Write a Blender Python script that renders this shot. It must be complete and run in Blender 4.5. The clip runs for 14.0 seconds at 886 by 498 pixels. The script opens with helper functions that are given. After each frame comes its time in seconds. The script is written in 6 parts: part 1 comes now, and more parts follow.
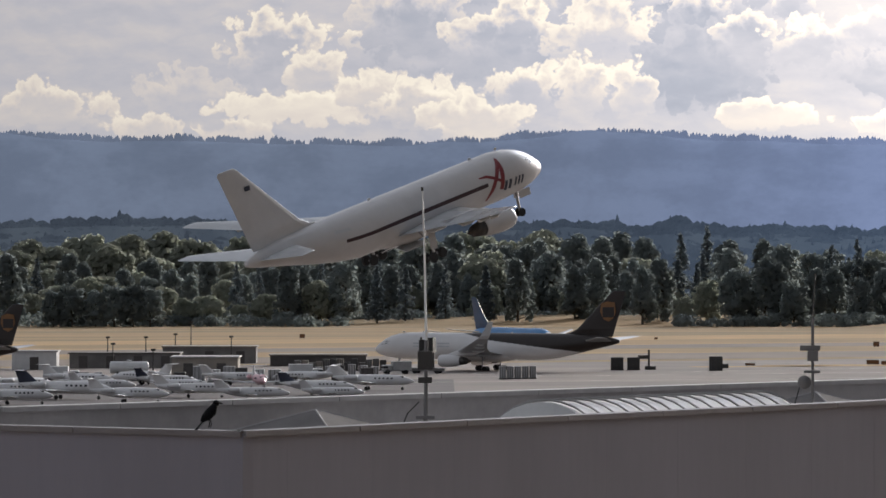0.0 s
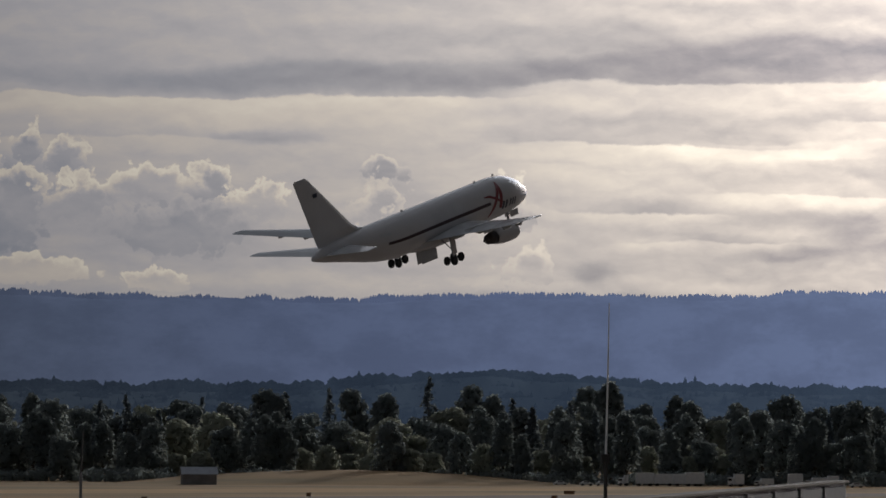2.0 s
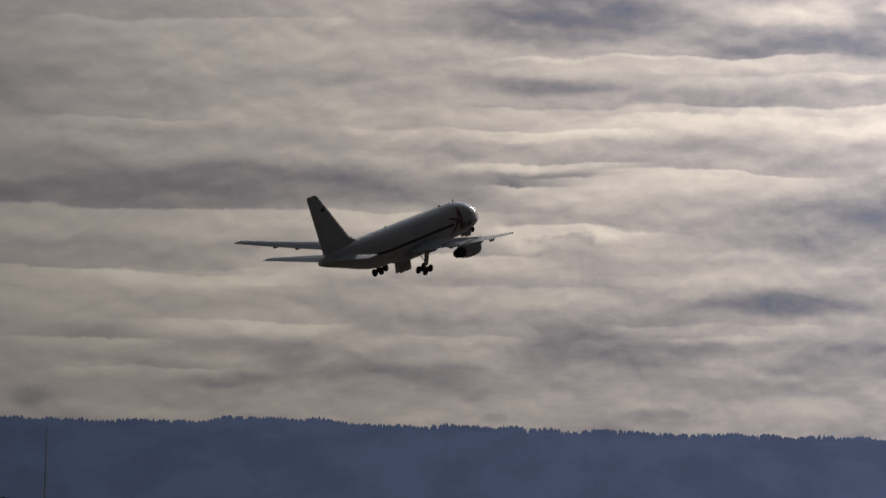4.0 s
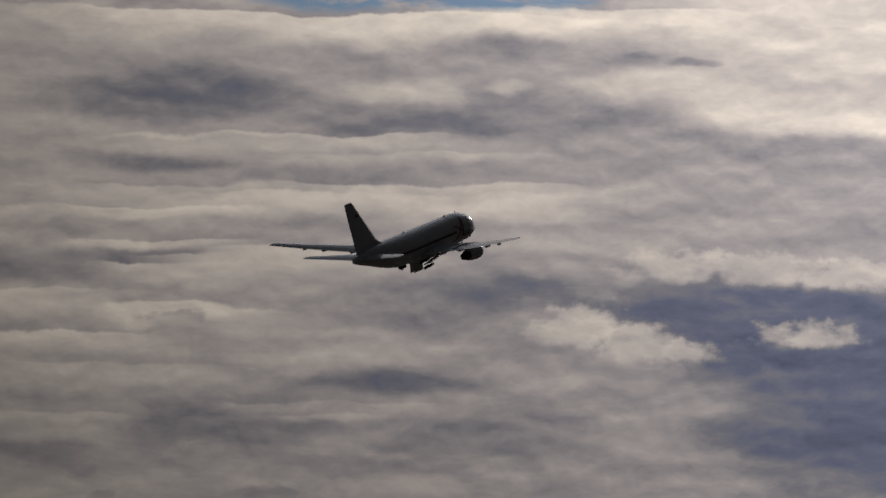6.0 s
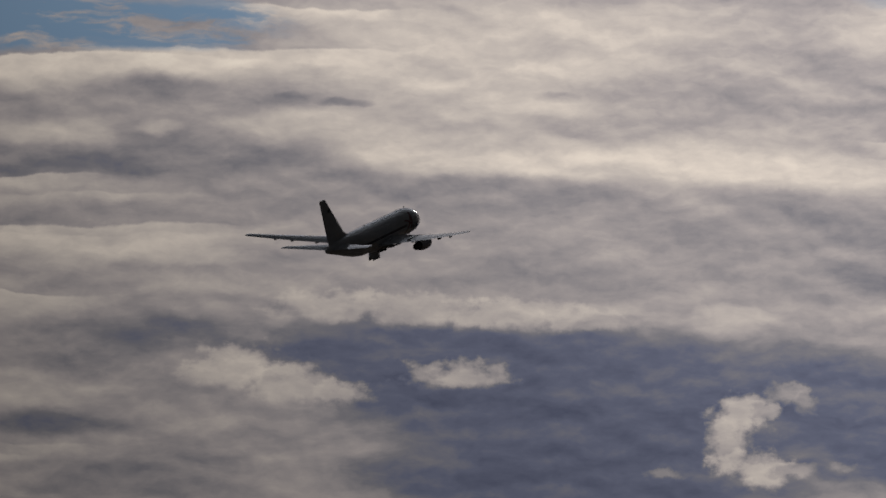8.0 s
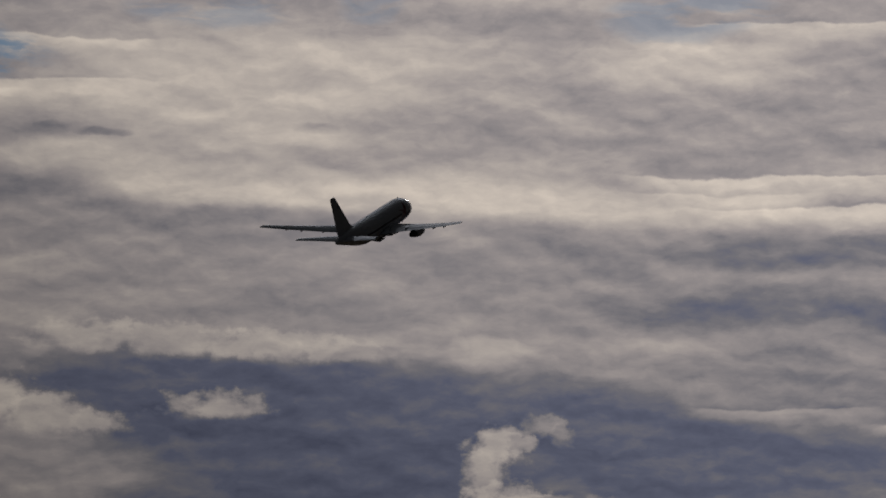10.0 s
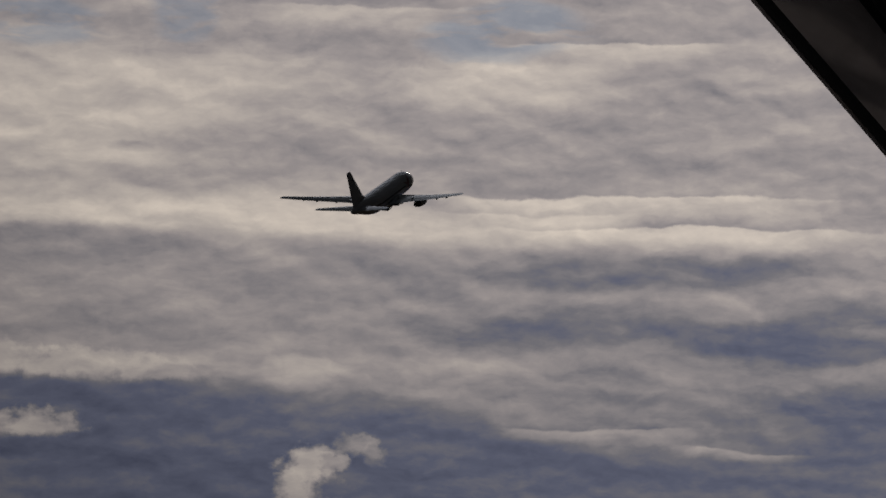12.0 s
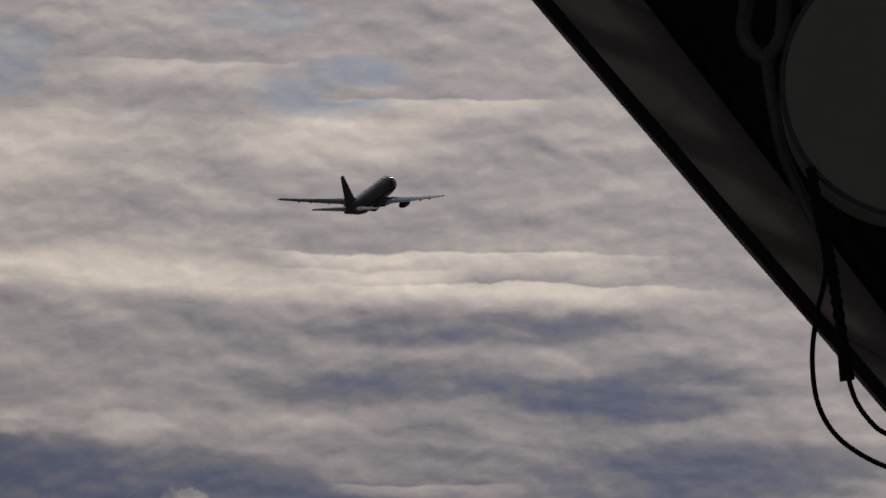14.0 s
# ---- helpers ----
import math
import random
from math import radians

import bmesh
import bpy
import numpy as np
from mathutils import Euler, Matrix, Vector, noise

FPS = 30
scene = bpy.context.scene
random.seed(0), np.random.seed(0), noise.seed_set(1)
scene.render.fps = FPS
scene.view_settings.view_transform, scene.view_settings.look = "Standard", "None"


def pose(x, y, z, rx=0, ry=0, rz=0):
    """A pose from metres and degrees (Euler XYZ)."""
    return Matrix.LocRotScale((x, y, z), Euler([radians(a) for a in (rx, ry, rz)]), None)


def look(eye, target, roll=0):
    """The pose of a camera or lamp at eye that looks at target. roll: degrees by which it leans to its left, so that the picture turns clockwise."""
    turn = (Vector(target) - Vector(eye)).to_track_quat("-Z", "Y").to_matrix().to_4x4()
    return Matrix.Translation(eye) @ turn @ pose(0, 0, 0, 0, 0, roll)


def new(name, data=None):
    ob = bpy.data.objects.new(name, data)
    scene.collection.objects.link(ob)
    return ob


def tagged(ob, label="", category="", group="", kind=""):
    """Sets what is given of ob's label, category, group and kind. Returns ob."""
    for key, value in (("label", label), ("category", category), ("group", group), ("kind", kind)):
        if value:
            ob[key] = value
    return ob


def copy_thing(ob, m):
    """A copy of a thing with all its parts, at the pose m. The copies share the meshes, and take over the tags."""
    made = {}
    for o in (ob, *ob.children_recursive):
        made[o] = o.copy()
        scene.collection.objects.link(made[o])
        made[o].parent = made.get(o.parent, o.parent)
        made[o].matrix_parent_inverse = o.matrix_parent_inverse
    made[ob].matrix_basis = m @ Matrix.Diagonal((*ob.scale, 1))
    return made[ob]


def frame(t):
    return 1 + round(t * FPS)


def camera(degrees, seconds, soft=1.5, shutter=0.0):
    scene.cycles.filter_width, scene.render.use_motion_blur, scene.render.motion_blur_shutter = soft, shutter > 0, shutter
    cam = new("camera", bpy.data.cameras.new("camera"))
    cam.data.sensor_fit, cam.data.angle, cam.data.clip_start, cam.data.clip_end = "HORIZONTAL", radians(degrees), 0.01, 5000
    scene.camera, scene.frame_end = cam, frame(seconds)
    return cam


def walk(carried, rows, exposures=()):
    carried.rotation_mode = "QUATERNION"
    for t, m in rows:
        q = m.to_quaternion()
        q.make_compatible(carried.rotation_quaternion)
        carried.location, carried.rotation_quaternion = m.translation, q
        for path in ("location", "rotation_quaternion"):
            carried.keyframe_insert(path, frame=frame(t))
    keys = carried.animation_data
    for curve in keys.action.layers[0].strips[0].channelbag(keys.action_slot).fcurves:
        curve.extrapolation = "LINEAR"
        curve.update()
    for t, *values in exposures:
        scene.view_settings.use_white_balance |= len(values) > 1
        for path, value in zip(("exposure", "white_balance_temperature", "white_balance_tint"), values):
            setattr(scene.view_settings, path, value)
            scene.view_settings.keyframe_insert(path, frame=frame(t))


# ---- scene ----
cam = camera(9.435, 14.0, soft=1.6)
EYE_Z = 23.4
# seconds, yaw to the right, pitch, roll (degrees); the camera only turns
PAN = [
    (0.0, 0.003, 0.056, 0.0), (0.5, 2.158, 0.458, 0.116), (1.0, 3.963, 0.962, 0.403),
    (1.5, 6.229, 1.353, 0.315), (2.0, 7.783, 1.732, 0.378), (2.5, 9.490, 2.062, 0.543),
    (3.0, 11.059, 2.502, 0.628), (3.5, 12.521, 2.884, 0.750), (4.0, 13.749, 3.130, 0.932),
    (4.2, 14.183, 3.192, 0.99), (6.3, 18.569, 4.133, 1.054), (6.5, 19.030, 4.174, 1.069),
    (7.0, 20.093, 4.303, 0.947), (7.5, 20.899, 4.389, 0.713), (8.0, 21.630, 4.502, 0.652),
    (8.5, 22.335, 4.633, 0.805), (9.0, 23.006, 4.739, 0.819), (9.2, 23.274, 4.792, 0.800),
    (11.3, 25.479, 4.938, 1.12), (11.5, 25.676, 4.991, 1.131), (12.0, 26.206, 5.103, 1.077),
    (12.5, 26.622, 5.227, 1.185), (13.0, 27.085, 5.318, 1.151), (13.5, 27.589, 5.482, 1.071),
    (14.0, 28.028, 5.726, 1.105)]
walk(cam, [(t, pose(0, 0, EYE_Z, 90 + p, 0, -y) @ pose(0, 0, 0, 0, 0, r)) for t, y, p, r in PAN],
     exposures=[(0.0, 0.6), (0.5, 0.24), (1.0, -0.2), (1.5, -0.6), (2.0, -0.95), (2.5, -1.28), (3.0, -1.64), (3.5, -2.02),
                (4.2, -2.46), (5.2, -2.95), (6.3, -3.2), (7.5, -3.42), (9.0, -3.72), (11.5, -3.88), (14.0, -3.78)])


# ---- node helpers ----
class Nodes:
    """Short hand for building a node tree."""

    def __init__(self, tree):
        self.tree = tree
        tree.nodes.clear()

    def add(self, kind, **props):
        n = self.tree.nodes.new(kind)
        for k, v in props.items():
            if k == "operation":
                n.operation = v
            elif k == "blend_type":
                n.blend_type = v
            elif k == "data_type":
                n.data_type = v
            elif k == "feature":
                n.feature = v
            elif k == "noise_dimensions":
                n.noise_dimensions = v
            elif k == "voronoi_dimensions":
                n.voronoi_dimensions = v
            elif k == "clamp":
                n.use_clamp = v
        return n

    def put(self, socket, value):
        if isinstance(value, bpy.types.NodeSocket):
            self.tree.links.new(value, socket)
        else:
            socket.default_value = value

    def math(self, op, a, b=0.0, c=0.0, clamp=False):
        n = self.add("ShaderNodeMath", operation=op, clamp=clamp)
        for s, v in zip(n.inputs, (a, b, c)):
            self.put(s, v)
        return n.outputs[0]

    def vec(self, op, a, b=(0, 0, 0), c=(0, 0, 0)):
        n = self.add("ShaderNodeVectorMath", operation=op)
        for s, v in zip(n.inputs, (a, b, c)):
            self.put(s, v)
        return n.outputs["Value"] if op in ("LENGTH", "DOT_PRODUCT") else n.outputs["Vector"]

    def step(self, value, lo, hi, a=0.0, b=1.0):
        n = self.add("ShaderNodeMapRange")
        n.interpolation_type, n.clamp = "SMOOTHSTEP", False
        for s, v in zip(n.inputs, (value, lo, hi, a, b)):
            self.put(s, v)
        return n.outputs[0]

    def mix(self, fac, a, b, kind="MIX"):
        n = self.add("ShaderNodeMix", data_type="RGBA", blend_type=kind)
        self.put(n.inputs[0], fac), self.put(n.inputs[6], a), self.put(n.inputs[7], b)
        return n.outputs[2]

    def noise(self, vector, scale=1.0, detail=4.0, rough=0.5, distort=0.0, color=False):
        n = self.add("ShaderNodeTexNoise", noise_dimensions="3D")
        self.put(n.inputs["Vector"], vector)
        n.inputs["Scale"].default_value, n.inputs["Detail"].default_value = scale, detail
        n.inputs["Roughness"].default_value, n.inputs["Distortion"].default_value = rough, distort
        return n.outputs["Color" if color else "Fac"]

    def ramp(self, fac, stops):
        n = self.add("ShaderNodeValToRGB")
        e = n.color_ramp.elements
        while len(e) < len(stops):
            e.new(0.5)
        for el, (p, c) in zip(e, stops):
            el.position, el.color = p, (*c, 1)
        self.put(n.inputs[0], fac)
        return n.outputs[0]


# ---- sky and sun ----
SUN_AZ, SUN_EL = 32.0, 16.0


def cloud_shapes():
    """Three shapes of cloud, each laid over the tone carried in z: a soft patch, a deck with a lit upper edge, a heap of cumulus."""
    made = {}

    def begin(name, floats):
        g = bpy.data.node_groups.new("cloud_" + name, "ShaderNodeTree")
        for n in ("At", "Size", "Shift"):
            g.interface.new_socket(n, in_out="INPUT", socket_type="NodeSocketVector")
        for n in floats:
            g.interface.new_socket(n, in_out="INPUT", socket_type="NodeSocketFloat")
        g.interface.new_socket("Out", in_out="OUTPUT", socket_type="NodeSocketVector")
        k = Nodes(g)
        i = k.add("NodeGroupInput").outputs
        made[name] = g
        return k, i, k.vec("MULTIPLY_ADD", i["At"], i["Size"], i["Shift"])

    def finish(k, i, fac, level):
        was, now = k.add("ShaderNodeSeparateXYZ"), k.add("ShaderNodeCombineXYZ")
        k.put(was.inputs[0], i["At"])
        k.put(now.inputs[0], was.outputs[0]), k.put(now.inputs[1], was.outputs[1])
        k.put(now.inputs[2], k.math("MULTIPLY_ADD", k.math("SUBTRACT", level, was.outputs[2]), fac, was.outputs[2]))
        k.put(k.add("NodeGroupOutput").inputs[0], now.outputs[0])

    k, i, c = begin("patch", ("Level", "Much"))
    finish(k, i, k.step(k.vec("LENGTH", c), 1.05, 0.25, 0.0, i["Much"]), i["Level"])

    k, i, c = begin("deck", ("Level", "Much", "Edge"))
    x = k.add("ShaderNodeSeparateXYZ")
    k.put(x.inputs[0], c)
    lit = k.math("MULTIPLY", k.step(x.outputs[1], i["Edge"], 0.0, 0.0, i["Much"]), k.step(x.outputs[1], -1.2, -0.05))
    finish(k, i, k.math("MULTIPLY", lit, k.step(k.math("ABSOLUTE", x.outputs[0]), 1.0, 0.35)), i["Level"])

    # bright towards the upper rim, grey inside, melting away at the foot
    k, i, c = begin("puff", ("Knob", "Rise", "Core", "Crisp", "Foot", "Root"))
    x = k.add("ShaderNodeSeparateXYZ")
    k.put(x.inputs[0], c)
    r = k.math("MULTIPLY_ADD", i["Knob"], 0.55, k.vec("LENGTH", c))
    glow = k.math("MULTIPLY", k.step(r, 0.45, 0.98), k.step(x.outputs[1], -0.5, 0.45))
    level = k.math("MULTIPLY_ADD", glow, i["Rise"], i["Core"])
    finish(k, i, k.math("MULTIPLY", k.step(r, 1.06, i["Crisp"]), k.step(x.outputs[1], i["Foot"], i["Root"])), level)
    return made


def make_world():
    world = bpy.data.worlds.new("sky")
    scene.world = world
    world.use_nodes = True
    k = Nodes(world.node_tree)
    way = k.add("ShaderNodeTexCoord").outputs["Generated"]
    xyz = k.add("ShaderNodeSeparateXYZ")
    k.put(xyz.inputs[0], way)
    az = k.math("MULTIPLY", k.math("ARCTAN2", xyz.outputs[0], xyz.outputs[1]), 57.2958)
    el = k.math("MULTIPLY", k.math("ARCSINE", xyz.outputs[2]), 57.2958)
    comb = k.add("ShaderNodeCombineXYZ")
    k.put(comb.inputs[0], az), k.put(comb.inputs[1], el)
    p = comb.outputs[0]                           # bearing and height, in degrees

    def centred(v):
        return k.vec("SUBTRACT", v, (0.5, 0.5, 0.5))

    # layers drift with long waves, their edges fray with short ones
    long_wave = centred(k.noise(k.vec("MULTIPLY", p, (0.55, 1.0, 1)), 1.0, 2, 0.5, color=True))
    fray = centred(k.noise(k.vec("MULTIPLY", p, (1.6, 2.6, 1)), 1.0, 6, 0.6, color=True))
    warp = k.vec("MULTIPLY_ADD", fray, (0.42, 0.17, 0), k.vec("MULTIPLY_ADD", long_wave, (1.0, 0.30, 0), p))
    curl = centred(k.noise(p, 3.2, 5, 0.58, color=True))
    lump = k.add("ShaderNodeTexVoronoi", feature="SMOOTH_F1", voronoi_dimensions="2D")
    k.put(lump.inputs["Vector"], k.vec("MULTIPLY_ADD", curl, (0.22, 0.16, 0), p))
    lump.inputs["Scale"].default_value, lump.inputs["Detail"].default_value, lump.inputs["Roughness"].default_value = 3.4, 3.0, 0.55
    lump.inputs["Smoothness"].default_value = 0.25
    knob = k.math("MULTIPLY_ADD", lump.outputs["Distance"], 1.0, -0.36)
    wisp = k.math("MULTIPLY", k.math("SUBTRACT", k.noise(k.vec("MULTIPLY", p, (3.4, 4.6, 1)), 1.0, 5, 0.58), 0.5), 3.4)
    late = k.step(az, 9.0, 14.0)
    knob = k.math("ADD", k.math("MULTIPLY", knob, k.math("SUBTRACT", 1.0, late)), k.math("MULTIPLY", wisp, late))
    boil = k.vec("MULTIPLY_ADD", curl, (0.30, 0.22, 0), p)

    tone = k.step(az, 4.0, 20.0, 0.73, 0.53)

    def local(v, a, e, w, h):
        return k.vec("MULTIPLY_ADD", v, (1 / w, 1 / h, 0), (-a / w, -e / h, 0))

    shapes = cloud_shapes()

    def with_tone(v, level):
        n, c = k.add("ShaderNodeSeparateXYZ"), k.add("ShaderNodeCombineXYZ")
        k.put(n.inputs[0], v)
        k.put(c.inputs[0], n.outputs[0]), k.put(c.inputs[1], n.outputs[1]), k.put(c.inputs[2], level)
        return c.outputs[0]

    def tone_of(v):
        n = k.add("ShaderNodeSeparateXYZ")
        k.put(n.inputs[0], v)
        return n.outputs[2]

    state = with_tone(warp, tone)

    def lay(shape, a, e, w, h, **values):
        """Lay one cloud shape over the tone so far."""
        nonlocal state
        n = k.add("ShaderNodeGroup")
        n.node_tree = shapes[shape]
        k.put(n.inputs["At"], state)
        n.inputs["Size"].default_value, n.inputs["Shift"].default_value = (1 / w, 1 / h, 0), (-a / w, -e / h, 0)
        for name, value in values.items():
            k.put(n.inputs[name], value)
        state = n.outputs[0]

    def patch(a, e, w, h, level, much):
        lay("patch", a, e, w, h, Level=level, Much=much)

    def deck(a, e, w, h, level, much):
        lay("deck", a, e, w, h, Level=level, Much=much, Edge=min(0.9, 0.032 / h))

    def puff(a, e, w, h, rim, core, rooted):
        lay("puff", a, e, w, h, Knob=knob, Rise=rim - core, Core=core, Crisp=0.92 if a < 9 else 0.28,
            Foot=(-1.3 if a < 9 else -0.8) if rooted else -1.6, Root=(-0.4 if a < 9 else -0.1) if rooted else -0.9)

    # low south
    for f in ((7.77, 4.03, 6.63, 0.42, 0.73, 0.80), (7.26, 3.54, 6.03, 0.23, 0.60, 0.85), (10.88, 3.63, 2.41, 0.18, 0.57, 0.70), (7.78, 2.40, 6.03, 1.03, 0.76, 0.75),
              (10.59, 2.48, 2.53, 0.36, 0.72, 0.80), (5.88, 2.94, 0.78, 0.13, 0.64, 0.80), (9.98, 3.13, 0.90, 0.14, 0.62, 0.80), (12.08, 3.12, 1.03, 0.18, 0.60, 0.80),
              (10.89, 1.76, 0.72, 0.19, 0.60, 0.70), (12.09, 2.04, 0.66, 0.25, 0.62, 0.70), (7.79, 1.38, 6.63, 0.16, 0.76, 0.70)):
        patch(*f)
    # veil and decks
    for f in ((8.12, 4.89, 2.53, 0.36, 0.60, 0.80), (11.74, 4.50, 4.22, 0.18, 0.68, 0.70), (13.84, 4.89, 1.81, 0.24, 0.58, 0.60), (10.54, 4.01, 4.82, 0.24, 0.63, 0.70),
              (9.33, 3.59, 4.22, 0.18, 0.56, 0.80), (13.25, 3.74, 2.71, 0.17, 0.56, 0.70), (13.26, 3.20, 1.03, 0.18, 0.58, 0.80), (12.00, 2.04, 0.48, 0.24, 0.58, 0.80),
              (12.97, 1.71, 1.81, 0.17, 0.58, 0.75), (15.07, 2.07, 1.21, 0.36, 0.58, 0.60), (11.07, 1.48, 5.43, 0.14, 0.72, 0.70)):
        patch(*f)
    # middle decks
    for f in ((15.01, 5.54, 2.71, 0.28, 0.50, 0.85), (17.72, 5.34, 1.21, 0.30, 0.47, 0.85), (10.79, 5.62, 2.11, 0.18, 0.58, 0.60), (13.21, 5.30, 2.41, 0.17, 0.65, 0.70),
              (11.41, 4.61, 3.02, 0.24, 0.64, 0.70), (11.72, 3.78, 3.74, 0.31, 0.50, 0.90), (17.14, 4.37, 1.39, 0.23, 0.57, 0.70), (14.74, 3.88, 1.57, 0.14, 0.52, 0.60),
              (17.03, 3.76, 0.90, 0.22, 0.56, 0.85), (17.34, 3.19, 1.57, 0.36, 0.57, 0.70), (10.84, 2.91, 3.02, 0.30, 0.66, 0.60), (17.47, 2.59, 1.33, 0.18, 0.50, 0.85)):
        patch(*f)
    # low middle
    for f in ((15.97, 2.18, 1.81, 0.31, 0.50, 0.90), (13.38, 1.79, 1.09, 0.17, 0.51, 0.90), (12.18, 1.96, 0.30, 0.27, 0.54, 0.80), (11.46, 1.72, 0.72, 0.11, 0.51, 0.80),
              (17.60, 1.99, 1.21, 0.36, 0.52, 0.80), (9.42, 1.47, 0.42, 0.21, 0.58, 0.60), (13.78, 1.50, 5.43, 0.17, 0.61, 0.80), (9.95, 2.11, 1.21, 0.24, 0.60, 0.60),
              (11.03, 2.13, 1.21, 0.18, 0.58, 0.60)):
        patch(*f)
    # grey masses
    for f in ((15.18, 5.65, 1.63, 0.45, 0.42, 0.90), (18.18, 6.15, 1.21, 0.24, 0.50, 0.80), (18.02, 5.36, 1.99, 0.25, 0.44, 0.90), (19.83, 5.43, 1.45, 0.19, 0.47, 0.80),
              (17.59, 5.72, 0.96, 0.19, 0.66, 0.70), (20.30, 5.80, 1.57, 0.24, 0.68, 0.80), (22.10, 6.23, 1.99, 0.66, 0.66, 0.80), (22.60, 5.42, 1.57, 0.24, 0.72, 0.90),
              (22.12, 4.99, 2.89, 0.31, 0.50, 0.85), (14.90, 4.94, 1.15, 0.14, 0.44, 0.80), (16.40, 4.79, 1.81, 0.16, 0.50, 0.70), (15.21, 4.41, 1.57, 0.22, 0.65, 0.80)):
        patch(*f)
    # left lower decks
    for f in ((14.86, 3.83, 0.96, 0.19, 0.42, 0.95), (16.90, 3.75, 0.96, 0.25, 0.48, 0.80), (18.05, 3.44, 1.33, 0.48, 0.45, 0.85), (20.09, 4.44, 1.57, 0.28, 0.54, 0.60),
              (16.14, 2.92, 2.17, 0.19, 0.61, 0.75), (17.29, 2.63, 1.09, 0.19, 0.42, 0.90), (16.45, 2.29, 1.57, 0.13, 0.58, 0.70), (15.55, 2.10, 1.57, 0.36, 0.45, 0.90),
              (18.56, 2.03, 1.51, 0.36, 0.46, 0.85), (20.67, 2.25, 0.96, 0.28, 0.55, 0.80), (15.56, 1.61, 2.29, 0.17, 0.56, 0.80)):
        patch(*f)
    # slate shower
    for f in ((21.25, 3.47, 2.53, 0.42, 0.36, 0.90), (22.77, 2.44, 2.89, 1.45, 0.34, 1.00), (21.45, 2.36, 0.66, 0.30, 0.44, 0.70), (22.22, 3.23, 3.38, 0.66, 0.34, 0.95),
              (23.74, 2.28, 3.38, 0.72, 0.34, 0.95), (19.02, 3.57, 1.45, 0.28, 0.41, 0.80), (25.21, 3.18, 4.22, 0.42, 0.35, 0.80), (26.75, 2.57, 2.53, 0.90, 0.35, 0.95),
              (27.03, 2.61, 3.02, 0.60, 0.36, 0.90), (18.92, 2.70, 1.15, 0.24, 0.56, 0.80), (20.42, 2.39, 0.84, 0.22, 0.54, 0.80), (21.33, 2.25, 0.78, 0.24, 0.43, 0.70)):
        patch(*f)
    # later veil
    for f in ((22.47, 6.73, 3.62, 0.78, 0.65, 0.75), (26.99, 6.91, 1.21, 0.36, 0.68, 0.80), (18.63, 6.19, 0.78, 0.24, 0.45, 0.85), (18.58, 5.62, 0.66, 0.28, 0.45, 0.80),
              (19.18, 5.43, 1.93, 0.22, 0.46, 0.85), (20.38, 5.25, 1.33, 0.17, 0.50, 0.80), (21.89, 5.45, 2.17, 0.22, 0.65, 0.80), (24.60, 5.34, 3.14, 0.31, 0.69, 0.90),
              (25.02, 5.86, 1.81, 0.22, 0.56, 0.70), (27.19, 4.90, 1.69, 0.42, 0.47, 0.85), (23.23, 4.57, 2.41, 0.30, 0.52, 0.80), (19.97, 4.97, 1.81, 0.19, 0.50, 0.70)):
        patch(*f)
    # later low
    for f in ((18.83, 4.50, 1.21, 0.22, 0.62, 0.80), (19.20, 4.12, 1.81, 0.18, 0.60, 0.80), (26.72, 4.29, 1.81, 0.30, 0.43, 0.90), (27.33, 3.48, 1.21, 0.36, 0.52, 0.75),
              (24.68, 3.79, 0.39, 0.18, 0.60, 0.90), (26.25, 3.79, 0.66, 0.17, 0.59, 0.80), (27.90, 4.26, 2.53, 0.42, 0.42, 0.90), (29.83, 4.05, 1.63, 0.39, 0.35, 0.90),
              (26.26, 4.65, 1.21, 0.42, 0.52, 0.70), (28.67, 4.91, 2.53, 0.29, 0.41, 0.90), (22.47, 4.21, 2.41, 0.24, 0.50, 0.80)):
        patch(*f)
    # small pieces
    for f in ((20.06, 6.08, 0.30, 0.06, 0.48, 0.80), (20.66, 6.01, 0.36, 0.06, 0.48, 0.80), (20.07, 6.10, 0.27, 0.05, 0.46, 0.80), (20.67, 6.01, 0.36, 0.06, 0.48, 0.80),
              (22.72, 6.16, 0.36, 0.08, 0.54, 0.70), (16.99, 5.53, 0.36, 0.14, 0.46, 0.70), (18.97, 6.17, 0.42, 0.17, 0.50, 0.60), (18.61, 5.74, 0.36, 0.10, 0.66, 0.60),
              (25.86, 6.57, 0.66, 0.16, 0.55, 0.60), (22.74, 6.15, 0.36, 0.08, 0.53, 0.60), (23.70, 5.98, 0.54, 0.08, 0.56, 0.60), (27.47, 4.31, 1.57, 0.18, 0.40, 0.60),
              (24.81, 4.74, 1.33, 0.12, 0.56, 0.50), (23.48, 5.07, 0.72, 0.10, 0.56, 0.50)):
        patch(*f)
